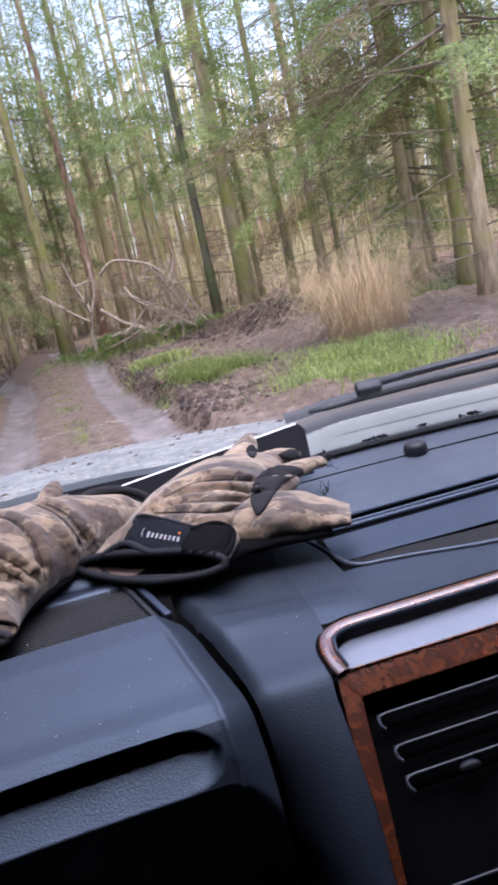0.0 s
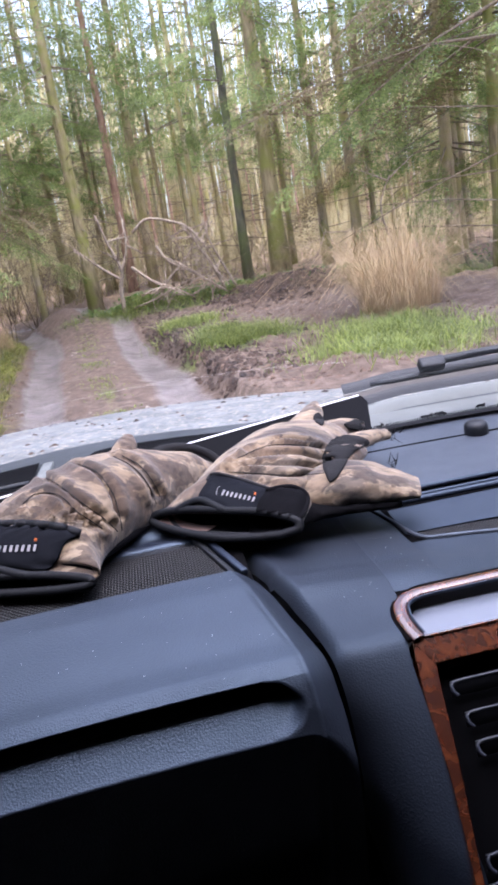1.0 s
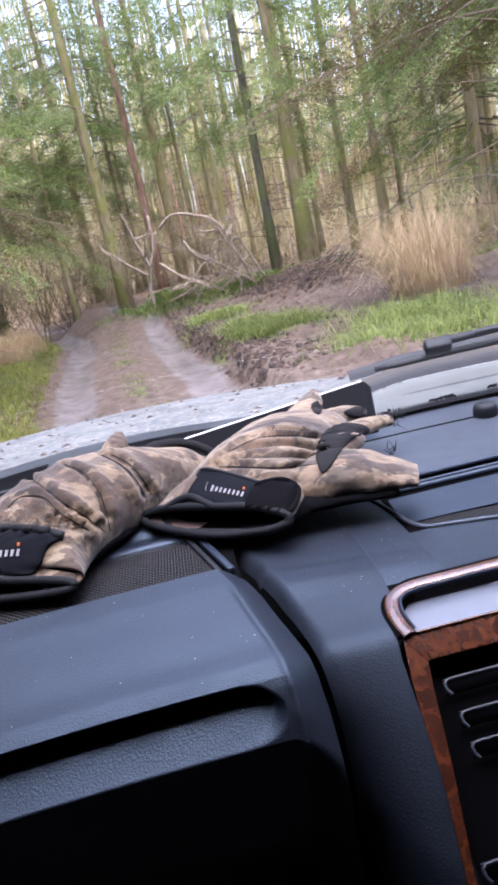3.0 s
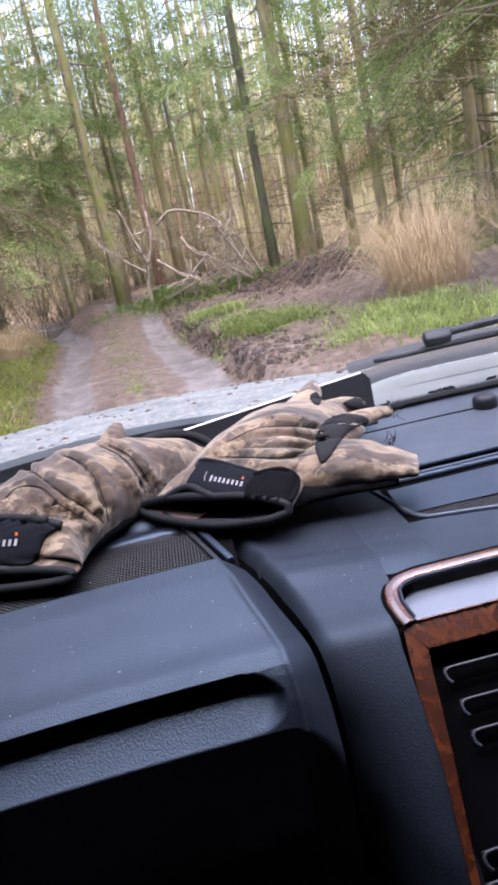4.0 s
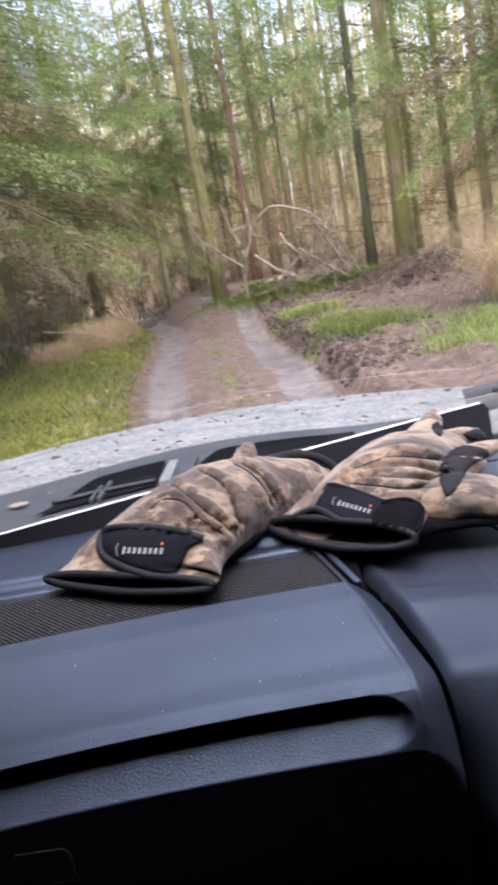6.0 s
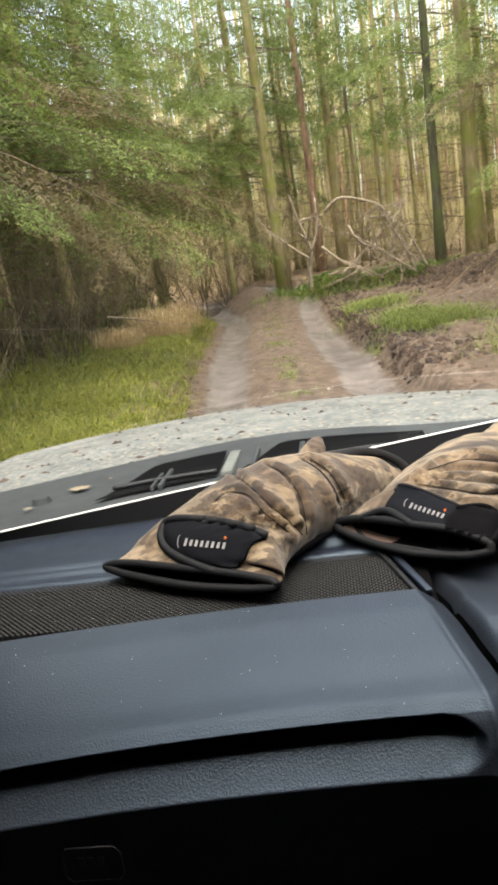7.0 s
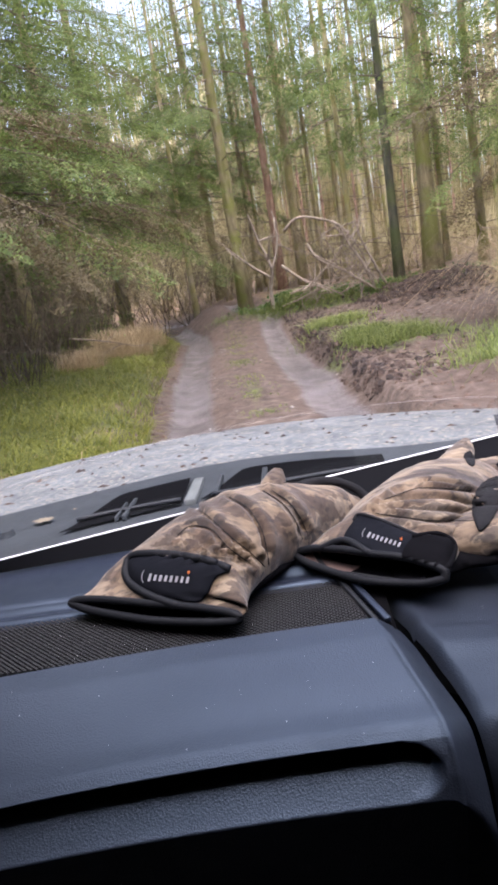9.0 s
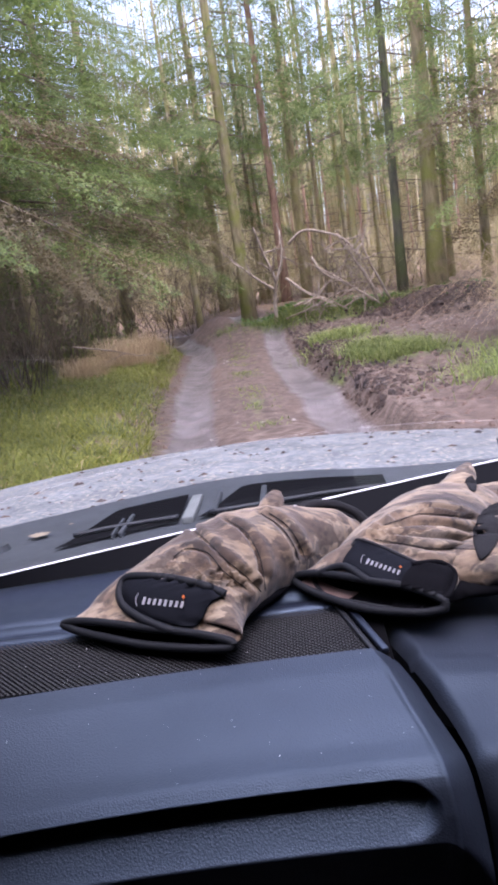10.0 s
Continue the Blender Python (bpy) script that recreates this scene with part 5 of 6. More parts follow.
def tree(name, label, x, y, tall, girth, bark_of, crown_from, reach, leaf_of, seed, fine=False, whorl=0.45, dead=0.0, lean=(0, 0), boughs=6, low_dry=False, group="spruce trees"):
    """A spruce: tapered trunk, dead side branches below, whorls of drooping boughs above."""
    r = np.random.default_rng(seed)
    thing = tagged(empty(name, (x, y, height(x, y))), label, "tree", group)
    back = Matrix.Translation((-x, -y, -height(x, y)))
    p = trunk_line(x, y, tall, lean, r)
    rad = girth * (1 - np.linspace(0, 1, 12) * 0.9)
    rad[0] *= 1.35
    s = Soup()
    s.tube(p, rad, 10 if girth > 0.1 else 6)
    bits = [part("trunk", s, bark_of, None)]
    at = lambda z: np.array([np.interp(z, p[:, 2], p[:, 0]), np.interp(z, p[:, 2], p[:, 1]), z])
    base = p[0, 2]
    if dead:
        s = Soup()
        for z in np.arange(base + 0.8, base + crown_from + 2.5, 0.30 / dead):
            c, a = at(z), r.uniform(0, 2 * np.pi)
            size = r.uniform(0.3, 1.0) * (min(1.6, reach) if reach < 2.6 else reach)
            e = c + [math.cos(a) * size, math.sin(a) * size, r.uniform(-0.35, 0.12) * size]
            s.tube([c, (c + e) / 2 + [0, 0, 0.05], e], [0.014, 0.009, 0.003], 3)
            for q in range(2):
                g = c + (e - c) * r.uniform(0.3, 0.9)
                s.tube([g, g + r.normal(0, 0.22, 3) * [1, 1, 0.5]], [0.006, 0.002], 3)
        bits.append(part("dead_branches", s, TWIG, None, "bare dead side branches"))
    s, dry, wood = Soup(), Soup(), Soup()
    z = base + crown_from
    while z < base + tall:
        k = (z - base - crown_from) / max(0.1, tall - crown_from)
        size = reach * (1 - k) ** 0.8 + 0.25
        count = boughs if fine or k < 0.5 else max(3, boughs - 2)
        for a in np.linspace(0, 2 * np.pi, count, endpoint=False) + r.uniform(0, 6):
            a += r.normal(0, 0.25)
            c = at(z + r.uniform(-0.2, 0.2))
            L = size * r.uniform(0.65, 1.15)
            tilt = r.uniform(0.12, 0.55)
            brown = low_dry and (k < 0.10 and r.random() < 0.35 or r.random() < 0.06)
            out = np.array([math.cos(a), math.sin(a), -tilt])
            if fine and z - base < 8.0:
                # a bare inner limb, with small side boughs along its outer part
                line = lambda q: c + out * L * q + [0, 0, 0.22 * L * q * (1 - q)]
                wood.tube([line(q) for q in (0, 0.35, 0.7, 1.0)], [0.016 * L ** 0.5, 0.011, 0.008, 0.004], 4)
                for q in np.arange(0.34, 1.0, 0.36 / max(0.8, L)):
                    for turn in (-0.8, 0.8):
                        v, t = MID[r.integers(5)]
                        (dry if brown else s).add(turned(v, a + turn * r.uniform(0.4, 1.2), tilt + r.uniform(-0.1, 0.4), r.normal(0, 0.3), r.uniform(0.40, 0.75), line(q)), t)
                v, t = MID[r.integers(5)]
                (dry if brown else s).add(turned(v, a, tilt + 0.1, 0.0, 0.6, line(0.95)), t)
            else:
                v, t = COARSE[r.integers(4)]
                s.add(turned(v, a, tilt, r.normal(0, 0.25), L, c + out * L * 0.06), t)
        z += whorl * r.uniform(0.7, 1.3)
    bits.append(part("crown", s, leaf_of, None))
    if dry.n:
        bits.append(part("dry_boughs", dry, NEEDLE_DRY, None, "brown drying lower boughs"))
    if wood.n:
        bits.append(part("limbs", wood, TWIG, None))
    for b in bits:
        if b.name.startswith(("dead", "limbs", "dry")):
            tagged(b, kind="stuff")
        b.parent = thing
        b.matrix_parent_inverse = back
    return thing


# Trees that stand round the clearing.
tree("spruce_tree", "mossy leaning spruce beside the bend of the track", -0.88, 16.0, 17, 0.16, MOSSY, 4.6, 2.0, NEEDLE, 1, fine=True, whorl=0.8, dead=1.4, boughs=3, lean=(0.004, 0.0))
tree("spruce_tree", "slender reddish spruce trunk behind the fallen branches", 0.05, 19.5, 18, 0.13, RED, 6.0, 1.8, NEEDLE_HAZED, 2, dead=1.2)
tree("spruce_tree", "brown spruce trunk behind the fallen branches", 0.72, 20.5, 18, 0.15, BROWN, 5.2, 2.0, NEEDLE_HAZED, 3, dead=1.2)
tree("spruce_tree", "dark thin spruce with bare lower trunk", 2.74, 15.0, 17, 0.11, DARK, 4.4, 1.8, NEEDLE, 4, fine=True, whorl=0.9, dead=1.6, boughs=3)
tree("spruce_tree", "thick moss-covered spruce trunk on the bank", 3.55, 15.0, 18, 0.20, MOSSY, 3.7, 2.0, NEEDLE, 5, fine=True, whorl=0.8, dead=1.4, boughs=3)
tree("spruce_tree", "brown-green spruce trunk on the bank", 5.3, 17.5, 18, 0.12, MOSSY, 4.6, 2.0, NEEDLE, 6, fine=True, whorl=0.9, dead=1.2, boughs=3)
tree("spruce_tree", "brown spruce trunk on the bank", 5.75, 16.0, 18, 0.13, BROWN, 4.4, 2.0, NEEDLE, 7, fine=True, whorl=0.9, dead=1.2, boughs=3)
tree("spruce_tree", "tall spruce trunk beyond the mound", 7.6, 14.5, 18, 0.17, BROWN, 4.2, 2.2, NEEDLE, 8, fine=True, whorl=0.8, dead=1.2)
tree("spruce_tree", "tall mossy spruce beyond the straw tuft", 7.2, 11.5, 17, 0.15, MOSSY, 4.8, 2.4, NEEDLE, 9, fine=True, whorl=0.8, dead=0.6)
for n, (x, y, low) in enumerate([(2.0, 17.6, 4.2), (4.7, 19.2, 3.6), (-0.6, 22.0, 4.2), (1.4, 24.5, 3.8), (7.0, 18.6, 3.2), (3.2, 22.0, 4.5), (-2.4, 19.2, 4.0)]):
    tree("spruce_tree", "leafy green spruce standing back in the wood", x, y, 15 + n % 3, 0.09, (PALE, MOSSY, BROWN)[n % 3], low, 1.5, NEEDLE, 90 + n, fine=True, whorl=0.85, dead=0.8, boughs=5)
# The dense dark edge of spruces along the track.
edge = [(-4.7, 3.0, 3.2, 3.0), (-5.0, 6.0, 2.5, 2.9), (-5.0, 9.0, 2.5, 3.0), (-4.9, 12.0, 3.1, 3.3), (-4.7, 15.2, 3.1, 3.1), (-4.4, 18.6, 3.2, 2.6), (-1.9, 21.6, 3.2, 2.4),
        (-6.8, 4.6, 1.4, 2.8), (-7.0, 7.6, 1.2, 2.8), (-7.0, 10.6, 1.2, 2.8), (-6.8, 13.6, 1.2, 2.8), (-6.6, 16.8, 1.4, 2.8), (-8.6, 21.5, 2.0, 2.8), (-9.2, 6.4, 0.8, 2.8), (-9.2, 9.4, 0.8, 2.8), (-9.2, 12.4, 0.8, 2.8), (-9.4, 16.0, 0.8, 2.8), (-11.5, 8.0, 0.8, 2.8), (-11.8, 12.0, 0.8, 2.8),
        (5.7, 8.0, 3.6, 4.2)]
for n, (x, y, lowest, reach) in enumerate(edge):
    front = x > -6.5
    tree("edge_spruce", "dense spruce with drooping green and brown boughs beside the track" if front else "dark spruce in the deep shade behind the verge", x, y, 15 + n % 3, 0.15, BROWN, lowest, reach, NEEDLE, 30 + n,
         fine=front, whorl=0.50 if front else 0.6, dead=2.6 if front else 1.2, boughs=7, low_dry=True, group="spruces along the verge")
# Dense green spruces that close the clearing on its far side.
for n, (x, y, lowest) in enumerate([(7.0, 13.4, 2.6), (8.6, 16.2, 2.4), (9.6, 12.4, 2.0)]):
    tree("edge_spruce", "dense blue-green spruce beyond the clearing", x, y, 15 + n % 3, 0.15, BROWN, lowest, 2.5, NEEDLE, 60 + n, fine=True, whorl=0.7, dead=1.0, boughs=6, group="spruces beyond the clearing")

# The plantation behind: slim poles with bare lower stems.
far_rng = np.random.default_rng(77)
spots = []
while len(spots) < 130:
    x, y = far_rng.uniform(-16, 24), 18 + 34 * far_rng.random() ** 0.9
    if abs(x - track(y)) < 1.7 + 0.05 * y or (x < -2 and y < 22) or any((x - a) ** 2 + (y - b) ** 2 < 1.1 for a, b in spots) or (x > 14 + 0.2 * y):
        continue
    spots.append((x, y))
for n, (x, y) in enumerate(spots):
    bark_of = (PALE, BROWN, PALE, MOSSY, RED, PALE)[n % 6]
    tree("plantation_spruce", "slim plantation spruce with a bare pale lower stem", x, y, far_rng.uniform(13, 18), far_rng.uniform(0.05, 0.10), bark_of, far_rng.uniform(3.4, 6.4), 1.3, NEEDLE_HAZED, 200 + n,
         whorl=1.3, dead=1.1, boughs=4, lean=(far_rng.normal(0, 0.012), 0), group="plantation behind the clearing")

# The wood that closes the view all round: too far to count.
poles, tops, brush = Soup(), Soup(), Soup()
for n in range(760):
    ahead = n < 560
    a = far_rng.uniform(-0.75, 0.75) if ahead else far_rng.uniform(0.75, 2 * np.pi - 0.75)
    d = far_rng.uniform(46, 95) if ahead else far_rng.uniform(28, 60)
    x, y = d * math.sin(a), 4 + d * math.cos(a)
    z = height(x, y)
    tall = far_rng.uniform(14, 20)
    poles.tube([[x, y, z - 0.3], [x, y, z + tall]], [0.13, 0.04], 5)
    if n % 3:
        continue
    for q in np.linspace(tall * 0.14, tall, 5):
        for b in range(2):
            v, t = COARSE[far_rng.integers(4)]
            tops.add(turned(v, far_rng.uniform(0, 6.3), 0.25, 0, (2.6 * (1 - q / tall) + 0.6), np.array([x, y, z + q])), t)
for n in range(7000):
    y = 18.5 + 34 * far_rng.random() ** 1.2
    x = far_rng.uniform(-0.55, 0.55) * (y + 4) + far_rng.normal(0, 1)
    thick_here = noise.noise((x * 0.35, y * 0.35, 5.0)) + 0.25 + (0.25 if x < 0 else 0.0)
    if abs(x - track(y)) < 1.5 or thick_here < 0.1 * far_rng.random():
        continue
    z = height(x, y)
    h = far_rng.uniform(0.3, 1.0) * (0.7 + 2.6 * max(0.0, thick_here)) * (1.5 if x < 0 else 0.9)
    e = np.array([x, y, z + h]) + far_rng.normal(0, 0.45, 3) * [1, 1, 0.4] * h
    m = (np.array([x, y, z]) + e) / 2 + far_rng.normal(0, 0.18, 3)
    brush.tube([[x, y, z - 0.05], m, e], [0.010, 0.007, 0.003], 3)
    for q in range(4):
        g = m + (e - m) * far_rng.uniform(-0.5, 1)
        brush.tube([g, g + far_rng.normal(0, 0.35, 3) + [0, 0, 0.05]], [0.005, 0.002], 3)
twigs = Soup()
for n in range(1500):
    x, y = far_rng.uniform(-9.5, -3.6), far_rng.uniform(3.5, 20)
    if x - track(y) > -2.6:
        continue
    z = height(x, y)
    h = far_rng.uniform(0.4, 2.6)
    e = np.array([x, y, z + h]) + far_rng.normal(0, 0.4, 3) * [1, 1, 0.4]
    m = (np.array([x, y, z]) + e) / 2 + far_rng.normal(0, 0.15, 3)
    twigs.tube([[x, y, z - 0.05], m, e], [0.009, 0.006, 0.002], 3)
    for q in range(4):
        g = m + (e - m) * far_rng.uniform(-0.5, 1)
        twigs.tube([g, g + far_rng.normal(0, 0.30, 3) + [0, 0, 0.05]], [0.004, 0.0015], 3)
for n in range(1300):
    a, d = far_rng.uniform(-0.62, 0.62), far_rng.uniform(34, 75)
    x, y = d * math.sin(a), 4 + d * math.cos(a)
    if abs(x - track(y)) < 2.0:
        continue
    z, lean_x = height(x, y), far_rng.normal(0, 0.35)
    brush.tube([[x, y, z - 0.3], [x + lean_x, y, z + 11]], [0.055, 0.03], 4)
    for q in range(8):
        g = np.array([x, y, z + far_rng.uniform(0.8, 7.5)])
        brush.tube([g, g + far_rng.normal(0, 0.6, 3) * [1, 1, 0.35]], [0.014, 0.005], 3)
tagged(part("undergrowth", brush, BRUSH, None), "pale brown leafless undergrowth between the trunks", "undergrowth", kind="stuff")
tagged(part("twig_thicket", twigs, TWIG, None), "dark tangle of dead twigs under the verge spruces", "undergrowth", kind="stuff")
part("distant_trunks", poles, PALE, None)
tagged(bpy.data.objects["distant_trunks"], "far grey-brown spruce stems closing the wood", "trees", kind="stuff")
part("distant_crowns", tops, NEEDLE_HAZED, None)
tagged(bpy.data.objects["distant_crowns"], "far spruce crowns with haze painted into their green", "trees", kind="stuff")


# Bare branches.
def branching(s, p, d, size, r, rad, depth, droop=0.0, wild=0.35):
    pts, q = [p], p
    steps = 5
    for k in range(steps):
        d = d + r.normal(0, wild * 0.5, 3) + [0, 0, -droop]
        d = d / np.linalg.norm(d)
        q = q + d * size / steps
        pts.append(q)
        if depth > 0 and k > 0:
            for _ in range(1 + (r.random() < 0.5)):
                e = d + r.normal(0, 0.8, 3)
                branching(s, q, e / np.linalg.norm(e), size * r.uniform(0.35, 0.6), r, rad * (1 - k / steps) * 0.6, depth - 1, droop, wild)
    s.tube(pts, np.linspace(rad, rad * 0.25, len(pts)), 5 if rad > 0.02 else 3)


def fallen(points, rad, label, seed, shoots=4):
    r = np.random.default_rng(seed)
    pts = spline(points, 18)
    s = Soup()
    s.tube(pts, np.linspace(rad, rad * 0.35, 18) * 0.68, 7)
    for q in r.integers(4, 17, shoots):
        e = r.normal(0, 1, 3) * [1, 0.6, 0.8]
        branching(s, pts[q], e / np.linalg.norm(e), r.uniform(0.3, 0.8), r, rad * 0.4, 1)
    ob = part("fallen_branch", s, DEADWOOD, None)
    return tagged(ob, label, "branch", "dead branches on the bank")


fallen([(-0.22, 14.2, 0.35), (-0.20, 14.2, 0.9), (-0.12, 14.1, 1.35), (-0.30, 14.1, 1.9), (-0.45, 14.0, 2.5)], 0.075, "bleached forked dead stem standing on the bank", 1, 3)
fallen([(-0.12, 14.1, 1.30), (0.05, 14.1, 1.7), (0.10, 14.1, 2.2), (0.06, 14.1, 2.5)], 0.05, "bleached upright fork of the dead stem", 2, 2)
fallen([(-0.18, 14.1, 1.15), (-0.55, 14.0, 1.45), (-0.85, 14.0, 1.75), (-1.2, 13.9, 2.1)], 0.045, "bleached side limb of the dead stem", 3, 3)
fallen([(0.25, 14.3, 2.05), (0.6, 14.2, 2.28), (1.1, 14.1, 2.15), (1.45, 14.0, 1.95), (1.8, 14.0, 1.4), (2.0, 14.0, 0.75)], 0.055, "bleached arching dead limb over the bank", 4, 6)
fallen([(2.0, 14.0, 0.6), (1.8, 13.9, 1.15), (1.55, 13.9, 1.6), (1.4, 13.8, 2.0)], 0.06, "bleached dead limb leaning on the bank", 5, 5)
fallen([(0.1, 13.9, 1.35), (0.5, 13.8, 1.0), (0.9, 13.7, 0.8), (1.3, 13.6, 0.55)], 0.05, "bleached dead branch sloping to the bank", 6, 5)
fallen([(0.7, 14.1, 1.7), (0.9, 14.0, 1.35), (1.3, 14.0, 1.1), (1.9, 13.9, 0.6)], 0.05, "bleached dead branch tangled on the bank", 7, 6)
fallen([(0.2, 13.8, 0.75), (0.7, 13.6, 0.85), (1.1, 13.5, 0.62)], 0.04, "bleached low dead branch", 8, 4)
fallen([(0.5, 14.2, 0.5), (0.8, 14.0, 0.95), (1.25, 13.9, 1.35), (1.6, 13.9, 1.85)], 0.045, "bleached dead limb rising from the tangle", 13, 8)
fallen([(2.1, 13.9, 0.5), (1.7, 13.8, 0.8), (1.2, 13.8, 1.2), (0.75, 13.9, 1.5)], 0.04, "bleached crossing dead limb in the tangle", 14, 8)
fallen([(2.3, 14.1, 0.55), (2.05, 14.0, 1.1), (1.85, 14.0, 1.6), (1.75, 14.0, 2.1)], 0.05, "bleached bowed dead limb at the edge of the tangle", 15, 6)
fallen([(0.0, 13.9, 0.5), (0.5, 13.7, 0.65), (1.2, 13.6, 0.9), (1.7, 13.6, 0.95)], 0.035, "bleached low dead branch across the tangle", 16, 8)
fallen([(3.9, 14.4, 0.6), (4.2, 14.2, 1.0), (4.4, 14.0, 1.5)], 0.03, "bleached upright dead stick beside the mound", 9, 3)
fallen([(-3.2, 8.5, 0.9), (-2.6, 8.2, 0.8), (-2.2, 8.0, 0.7)], 0.02, "broken bare branch at the verge", 10, 3)
fallen([(5.4, 10.5, 0.4), (4.6, 10.2, 1.0), (4.3, 10.0, 1.7), (4.5, 10.0, 2.2)], 0.04, "bleached dead limb behind the straw tuft", 12, 5)


def shrub(x, y, tall, seed, label, stems=9, mat=TWIG):
    r = np.random.default_rng(seed)
    s = Soup()
    p = np.array([x, y, height(x, y) - 0.05])
    for k in range(stems):
        d = np.array([r.normal(0, 0.35), r.normal(0, 0.35), 1.0])
        branching(s, p + r.normal(0, 0.25, 3) * [1, 1, 0], d / np.linalg.norm(d), tall * r.uniform(0.6, 1.1), r, 0.018, 2, 0.0, 0.45)
    ob = part("bare_shrub", s, mat, None)
    return tagged(ob, label, "shrub", "leafless thicket")


for n, (x, y, tall) in enumerate([(-3.4, 17.2, 2.6), (-4.6, 18.5, 3.4), (-2.6, 19.5, 3.0), (-5.5, 21, 3.6), (-3.6, 22.5, 3.8), (-1.8, 22, 3.2), (-6.8, 24, 4.0), (-4.6, 26, 4.2), (-2.4, 27, 4.0), (-0.4, 24, 3.0), (1.6, 18.5, 2.0), (3.2, 19, 2.2), (-4.4, 13.6, 2.2), (-4.2, 11.2, 2.0), (-4.4, 8.6, 1.8)]):
    shrub(x, y, tall, 500 + n, "leafless brown thicket bush at the wood's edge" if y > 15 else "tangle of dry dead twigs under the spruces")


# ---- grass, straw, ivy, soil, stones ----
def blades(points, tall, wide, lean, r, soup, bend=0.5):
    for x, y in points:
        z = height(x, y) - 0.01
        a = r.uniform(0, 6.3)
        h = tall * r.uniform(0.5, 1.2)
        w = wide * r.uniform(0.7, 1.3)
        side = np.array([math.cos(a), math.sin(a), 0]) * w
        out = np.array([r.normal(0, lean) , r.normal(0, lean), 0]) * h
        p = np.array([x, y, z])
        m = p + out * 0.35 + [0, 0, h * 0.6]
        t = p + out * (1 + bend * 0.5) + [0, 0, h * (1 - bend * 0.35)]
        soup.add([p - side, p + side, m + side * 0.7, m - side * 0.7, t], [[0, 1, 2], [0, 2, 3], [3, 2, 4]])


def scatter(name, label, category, mat, count, where, tall, wide, lean, seed, bend=0.5):
    r = np.random.default_rng(seed)
    s, pts, tries = Soup(), [], 0
    while len(pts) < count and tries < count * 30:
        tries += 1
        p = where(r)
        if p:
            pts.append(p)
    blades(pts, tall, wide, lean, r, s, bend)
    return tagged(part(name, s, mat, None), label, category, kind="stuff")


def near_left(r):
    y = 2.5 + 14.5 * r.random() ** 1.3
    d = r.uniform(-4.4, -1.22)
    return (track(y) + d, y) if noise.noise((d * 0.9, y * 0.9, 2.0)) > -0.7 + 0.6 * r.random() else None


def right_tufts(r):
    cx, cy, rx, ry = ((0.5, 14.0, 1.1, 0.35), (1.35, 7.6, 0.6, 0.5), (1.3, 7.9, 0.5, 0.6), (0.85, 10.6, 0.55, 0.8), (1.4, 14.1, 1.8, 0.45), (6.0, 12.6, 1.2, 0.8), (2.7, 5.2, 1.1, 0.9), (2.9, 6.2, 0.8, 0.8), (0.2, 14.6, 1.2, 0.4))[r.integers(9)]
    return cx + r.normal(0, rx * 0.5), cy + r.normal(0, ry * 0.5)


def middle_strip(r):
    y = r.uniform(5, 16)
    return (track(y) + r.normal(0, 0.13), y) if noise.noise((y * 1.1, 3.0, 1.0)) > -0.05 else None


scatter("verge_grass", "yellow-green moss and grass on the verge", "grass", VERGE, 42000, near_left, 0.15, 0.005, 1.1, 41, 1.1)
scatter("bank_grass", "bright green grass tufts on the muddy bank", "grass", GRASS, 13000, right_tufts, 0.24, 0.005, 0.9, 42, 1.1)
scatter("track_grass", "sparse grass on the track's middle ridge", "grass", GRASS, 1300, middle_strip, 0.06, 0.004, 0.7, 43, 0.9)
scatter("verge_straw", "dry straw strands among the verge moss", "grass", STRAW, 900, near_left, 0.16, 0.003, 0.9, 44, 1.2)


def straw_clump(x, y, spread, tall, count, seed, label, lean=(0.0, 0.0), fan=0.5):
    r = np.random.default_rng(seed)
    s = Soup()
    for k in range(count):
        a, q = r.uniform(0, 6.3), spread * r.random() ** 0.7
        px, py = x + math.cos(a) * q * 0.6, y + math.sin(a) * q * 0.5
        h = tall * (0.25 + 0.9 * r.random() ** 1.3) * (1 + 0.35 * noise.noise((px * 3, py * 3, seed)))
        p = np.array([px, py, height(px, py) - 0.02])
        w = a + r.normal(0, 0.5)
        throw = fan * (0.15 + r.random()) * (0.35 + q / spread)
        droop = min(0.75, 0.55 * throw)
        out = np.array([math.cos(w) * throw + lean[0] + r.normal(0, 0.08), math.sin(w) * throw + lean[1] + r.normal(0, 0.08), 0]) * h
        side = np.array([math.cos(w + 1.5), math.sin(w + 1.5), 0]) * 0.0022
        b = p + out * 0.18 + [0, 0, h * 0.5]
        m = p + out * 0.62 + [0, 0, h * 0.86]
        t = p + out * 1.45 + [0, 0, h * max(0.12, r.uniform(0.75, 1.0) - droop)]
        s.add([p - side, p + side, b + side, b - side, m + side * 0.7, m - side * 0.7, t], [[0, 1, 2], [0, 2, 3], [3, 2, 4], [3, 4, 5], [5, 4, 6]])
    return tagged(part("straw_tuft", s, STRAW, None), label, "grass tuft", "straw grass tufts")


straw_clump(-3.0, 11.0, 0.9, 0.55, 2600, 51, "bleached orange straw tuft on the mossy verge")
straw_clump(-2.9, 12.6, 0.8, 0.50, 1800, 52, "bleached straw tuft further along the verge")
straw_clump(-3.4, 9.6, 0.7, 0.38, 1500, 53, "low bleached straw tuft on the mossy verge")
straw_clump(3.55, 7.4, 0.9, 1.25, 2200, 54, "tall fountain of bleached straw grass on the bank", (-0.15, 0), 1.1)
straw_clump(3.9, 8.6, 0.45, 0.8, 1500, 55, "bleached straw grass beside the muddy bank", (-0.1, 0))

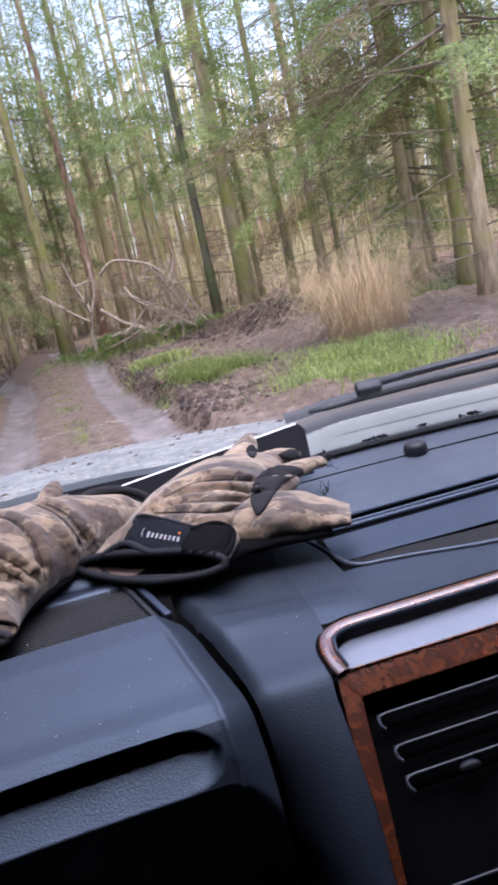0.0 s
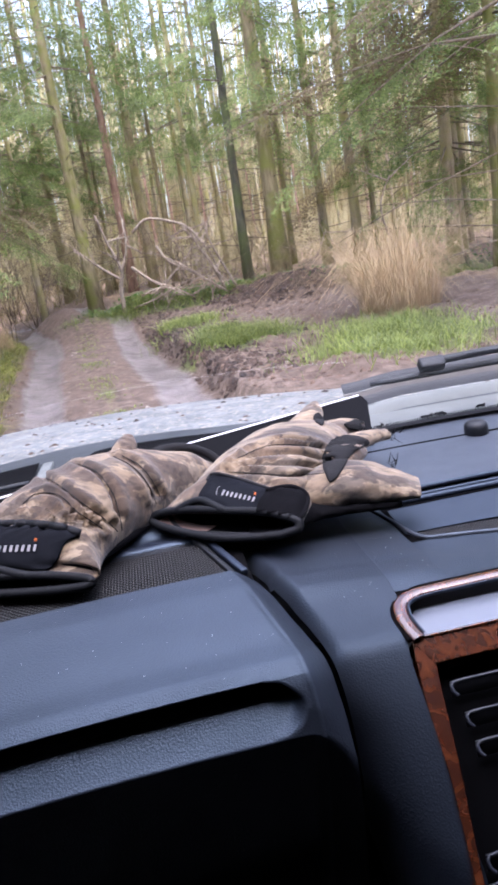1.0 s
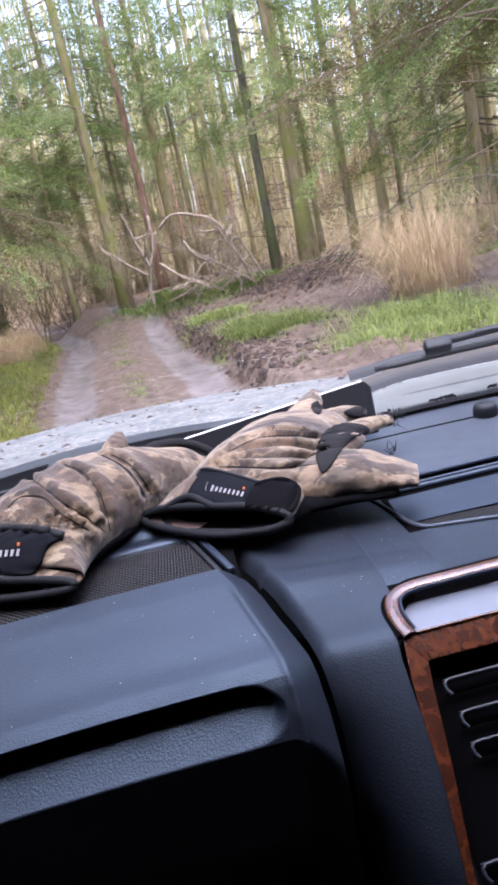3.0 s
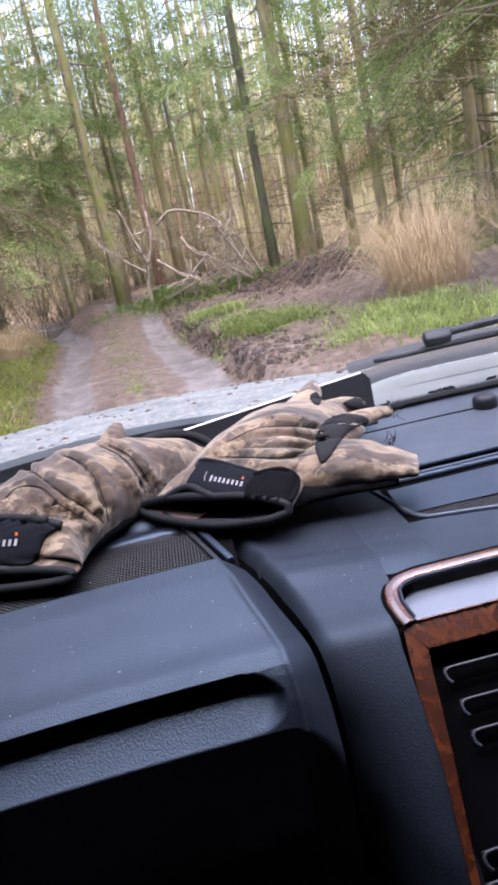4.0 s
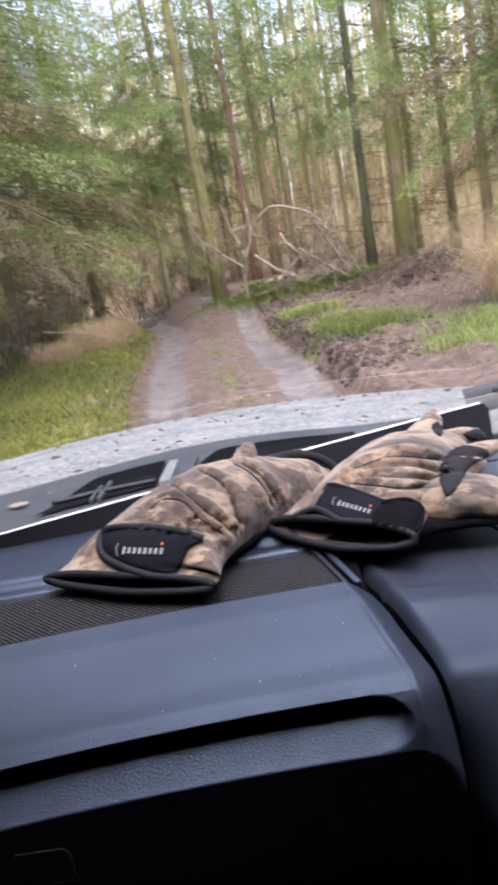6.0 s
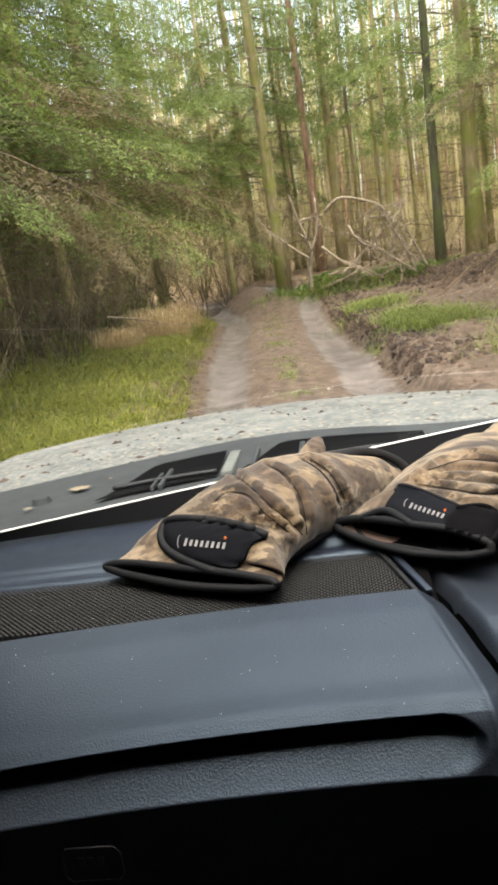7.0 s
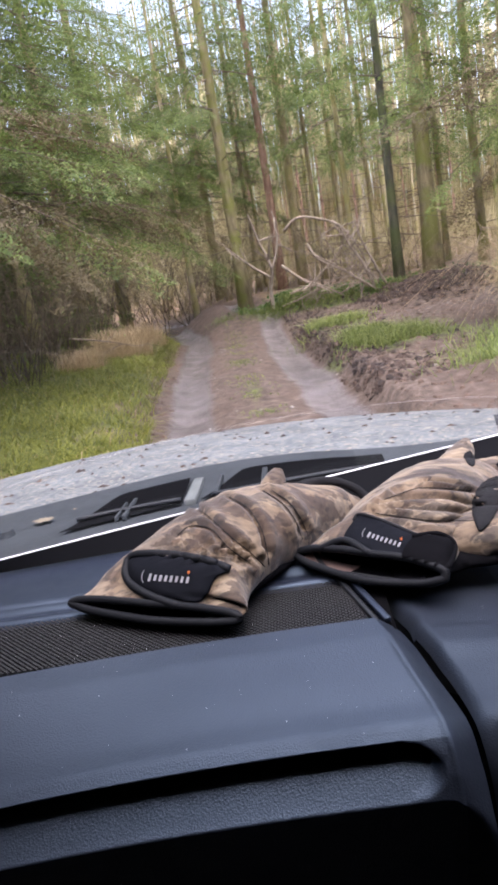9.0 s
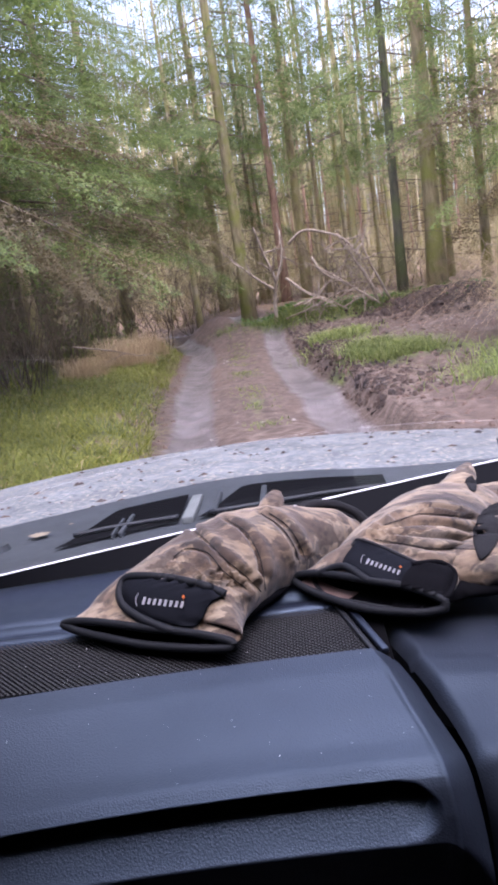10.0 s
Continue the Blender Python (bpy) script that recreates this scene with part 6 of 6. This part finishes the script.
ivy = Soup()
r = np.random.default_rng(61)
for k in range(5200):
    cx, cy, rx, ry = ((1.6, 14.3, 1.3, 0.45), (5.2, 13.6, 1.2, 0.6), (6.3, 14.0, 1.5, 0.8), (0.0, 14.9, 0.9, 0.4))[r.integers(4)]
    x, y = cx + r.normal(0, rx * 0.6), cy + r.normal(0, ry * 0.6)
    p = np.array([x, y, height(x, y) + r.uniform(0.02, 0.16)])
    a, s2 = r.normal(0, 1, 3), r.uniform(0.025, 0.055)
    a /= np.linalg.norm(a)
    b = np.cross(a, [0.3, 0.2, 0.9])
    ivy.add([p, p + (a + b) * s2 * 0.6, p + a * s2 * 1.5, p + (a - b) * s2 * 0.6], [[0, 1, 2], [0, 2, 3]])
tagged(part("ivy", ivy, IVY, None), "dark green ivy and bramble leaves on the bank", "ivy", kind="stuff")


bramble = Soup()
for k in range(900):
    x, y = -4.0 + r.normal(0, 0.35), 12.6 + r.normal(0, 0.8)
    p = np.array([x, y, height(x, y) + r.uniform(0.15, 0.75)])
    a, s2 = r.normal(0, 1, 3), r.uniform(0.02, 0.05)
    a /= np.linalg.norm(a)
    b = np.cross(a, [0.3, 0.2, 0.9])
    bramble.add([p, p + (a + b) * s2 * 0.6, p + a * s2 * 1.5, p + (a - b) * s2 * 0.6], [[0, 1, 2], [0, 2, 3]])
for k in range(40):
    p = np.array([-4.0 + r.normal(0, 0.3), 12.6 + r.normal(0, 0.7), 0])
    p[2] = height(p[0], p[1])
    bramble.tube([p, p + r.normal(0, 0.15, 3) + [0, 0, 0.4], p + r.normal(0, 0.3, 3) + [0, 0, 0.7]], [0.005, 0.004, 0.002], 3)
tagged(part("bramble", bramble, GRASS, None), "fresh green bramble sprigs at the verge", "bramble", kind="stuff")


def crumbs(name, label, mat, count, where, sizes, seed):
    r = np.random.default_rng(seed)
    s = Soup()
    cube = np.array([[-1, -1, -1], [1, -1, -1], [1, 1, -1], [-1, 1, -1], [-0.6, -0.6, 0.8], [0.7, -0.6, 1], [0.6, 0.7, 0.8], [-0.7, 0.6, 1]])
    box = [[0, 1, 5], [0, 5, 4], [1, 2, 6], [1, 6, 5], [2, 3, 7], [2, 7, 6], [3, 0, 4], [3, 4, 7], [4, 5, 6], [4, 6, 7]]
    for k in range(count):
        x, y, up = where(r)
        size = sizes[0] + (sizes[1] - sizes[0]) * r.random() ** 3
        v = turned((cube + r.normal(0, 0.25, (8, 3))) * [1, 0.8, 0.7], r.uniform(0, 6.3), r.normal(0, 0.4), 0, size, np.array([x, y, height(x, y) + up]))
        s.add(v, box)
    return tagged(part(name, s, mat, None), label, "earth", kind="stuff")


crumbs("soil_heap", "heap of dark turned soil and roots", SOIL, 5200, lambda r: (r.normal(3.5, 0.75), r.normal(13.5, 0.32), r.uniform(-0.02, 0.05)), (0.010, 0.06), 71)
# Dark soil colour also stands for the shadow along the cut edge.
crumbs("mud_clods", "broken dark clods of mud, also standing for the cut bank's shadow", SOIL, 2600, lambda r: (track(y := r.uniform(5, 14)) + 1.14 + abs(r.normal(0, 0.5)), y, 0.0), (0.006, 0.05), 72)
crumbs("earth_lumps", "rough lumps of turned red-brown earth on the bank", CLAY, 4600, lambda r: (track(y := r.uniform(3.2, 13.5)) + r.uniform(1.25, 5.0), y, -0.008), (0.006, 0.04), 75)
crumbs("bank_clods", "crumbled earth edge beside the ruts", CLAY, 1600, lambda r: (track(y := r.uniform(5, 16)) - 1.28 + r.normal(0, 0.10), y, 0.0), (0.006, 0.035), 73)
crumbs("stones", "small pale stones on the mud", STONE, 160, lambda r: (track(y := r.uniform(5, 15)) + r.uniform(-1.0, 4.0), y, 0.0), (0.004, 0.026), 74)

# The whole wood is moved 1.8 m ahead to fit the camera's view.
for ob in list(scene.collection.all_objects):
    if ob.parent is None and ob.name.split(".")[0] not in ("car", "board", "glove", "sun", "camera") and ob.type in ("MESH", "EMPTY"):
        ob.matrix_world = pose(0, 1.8, 0) @ ob.matrix_world
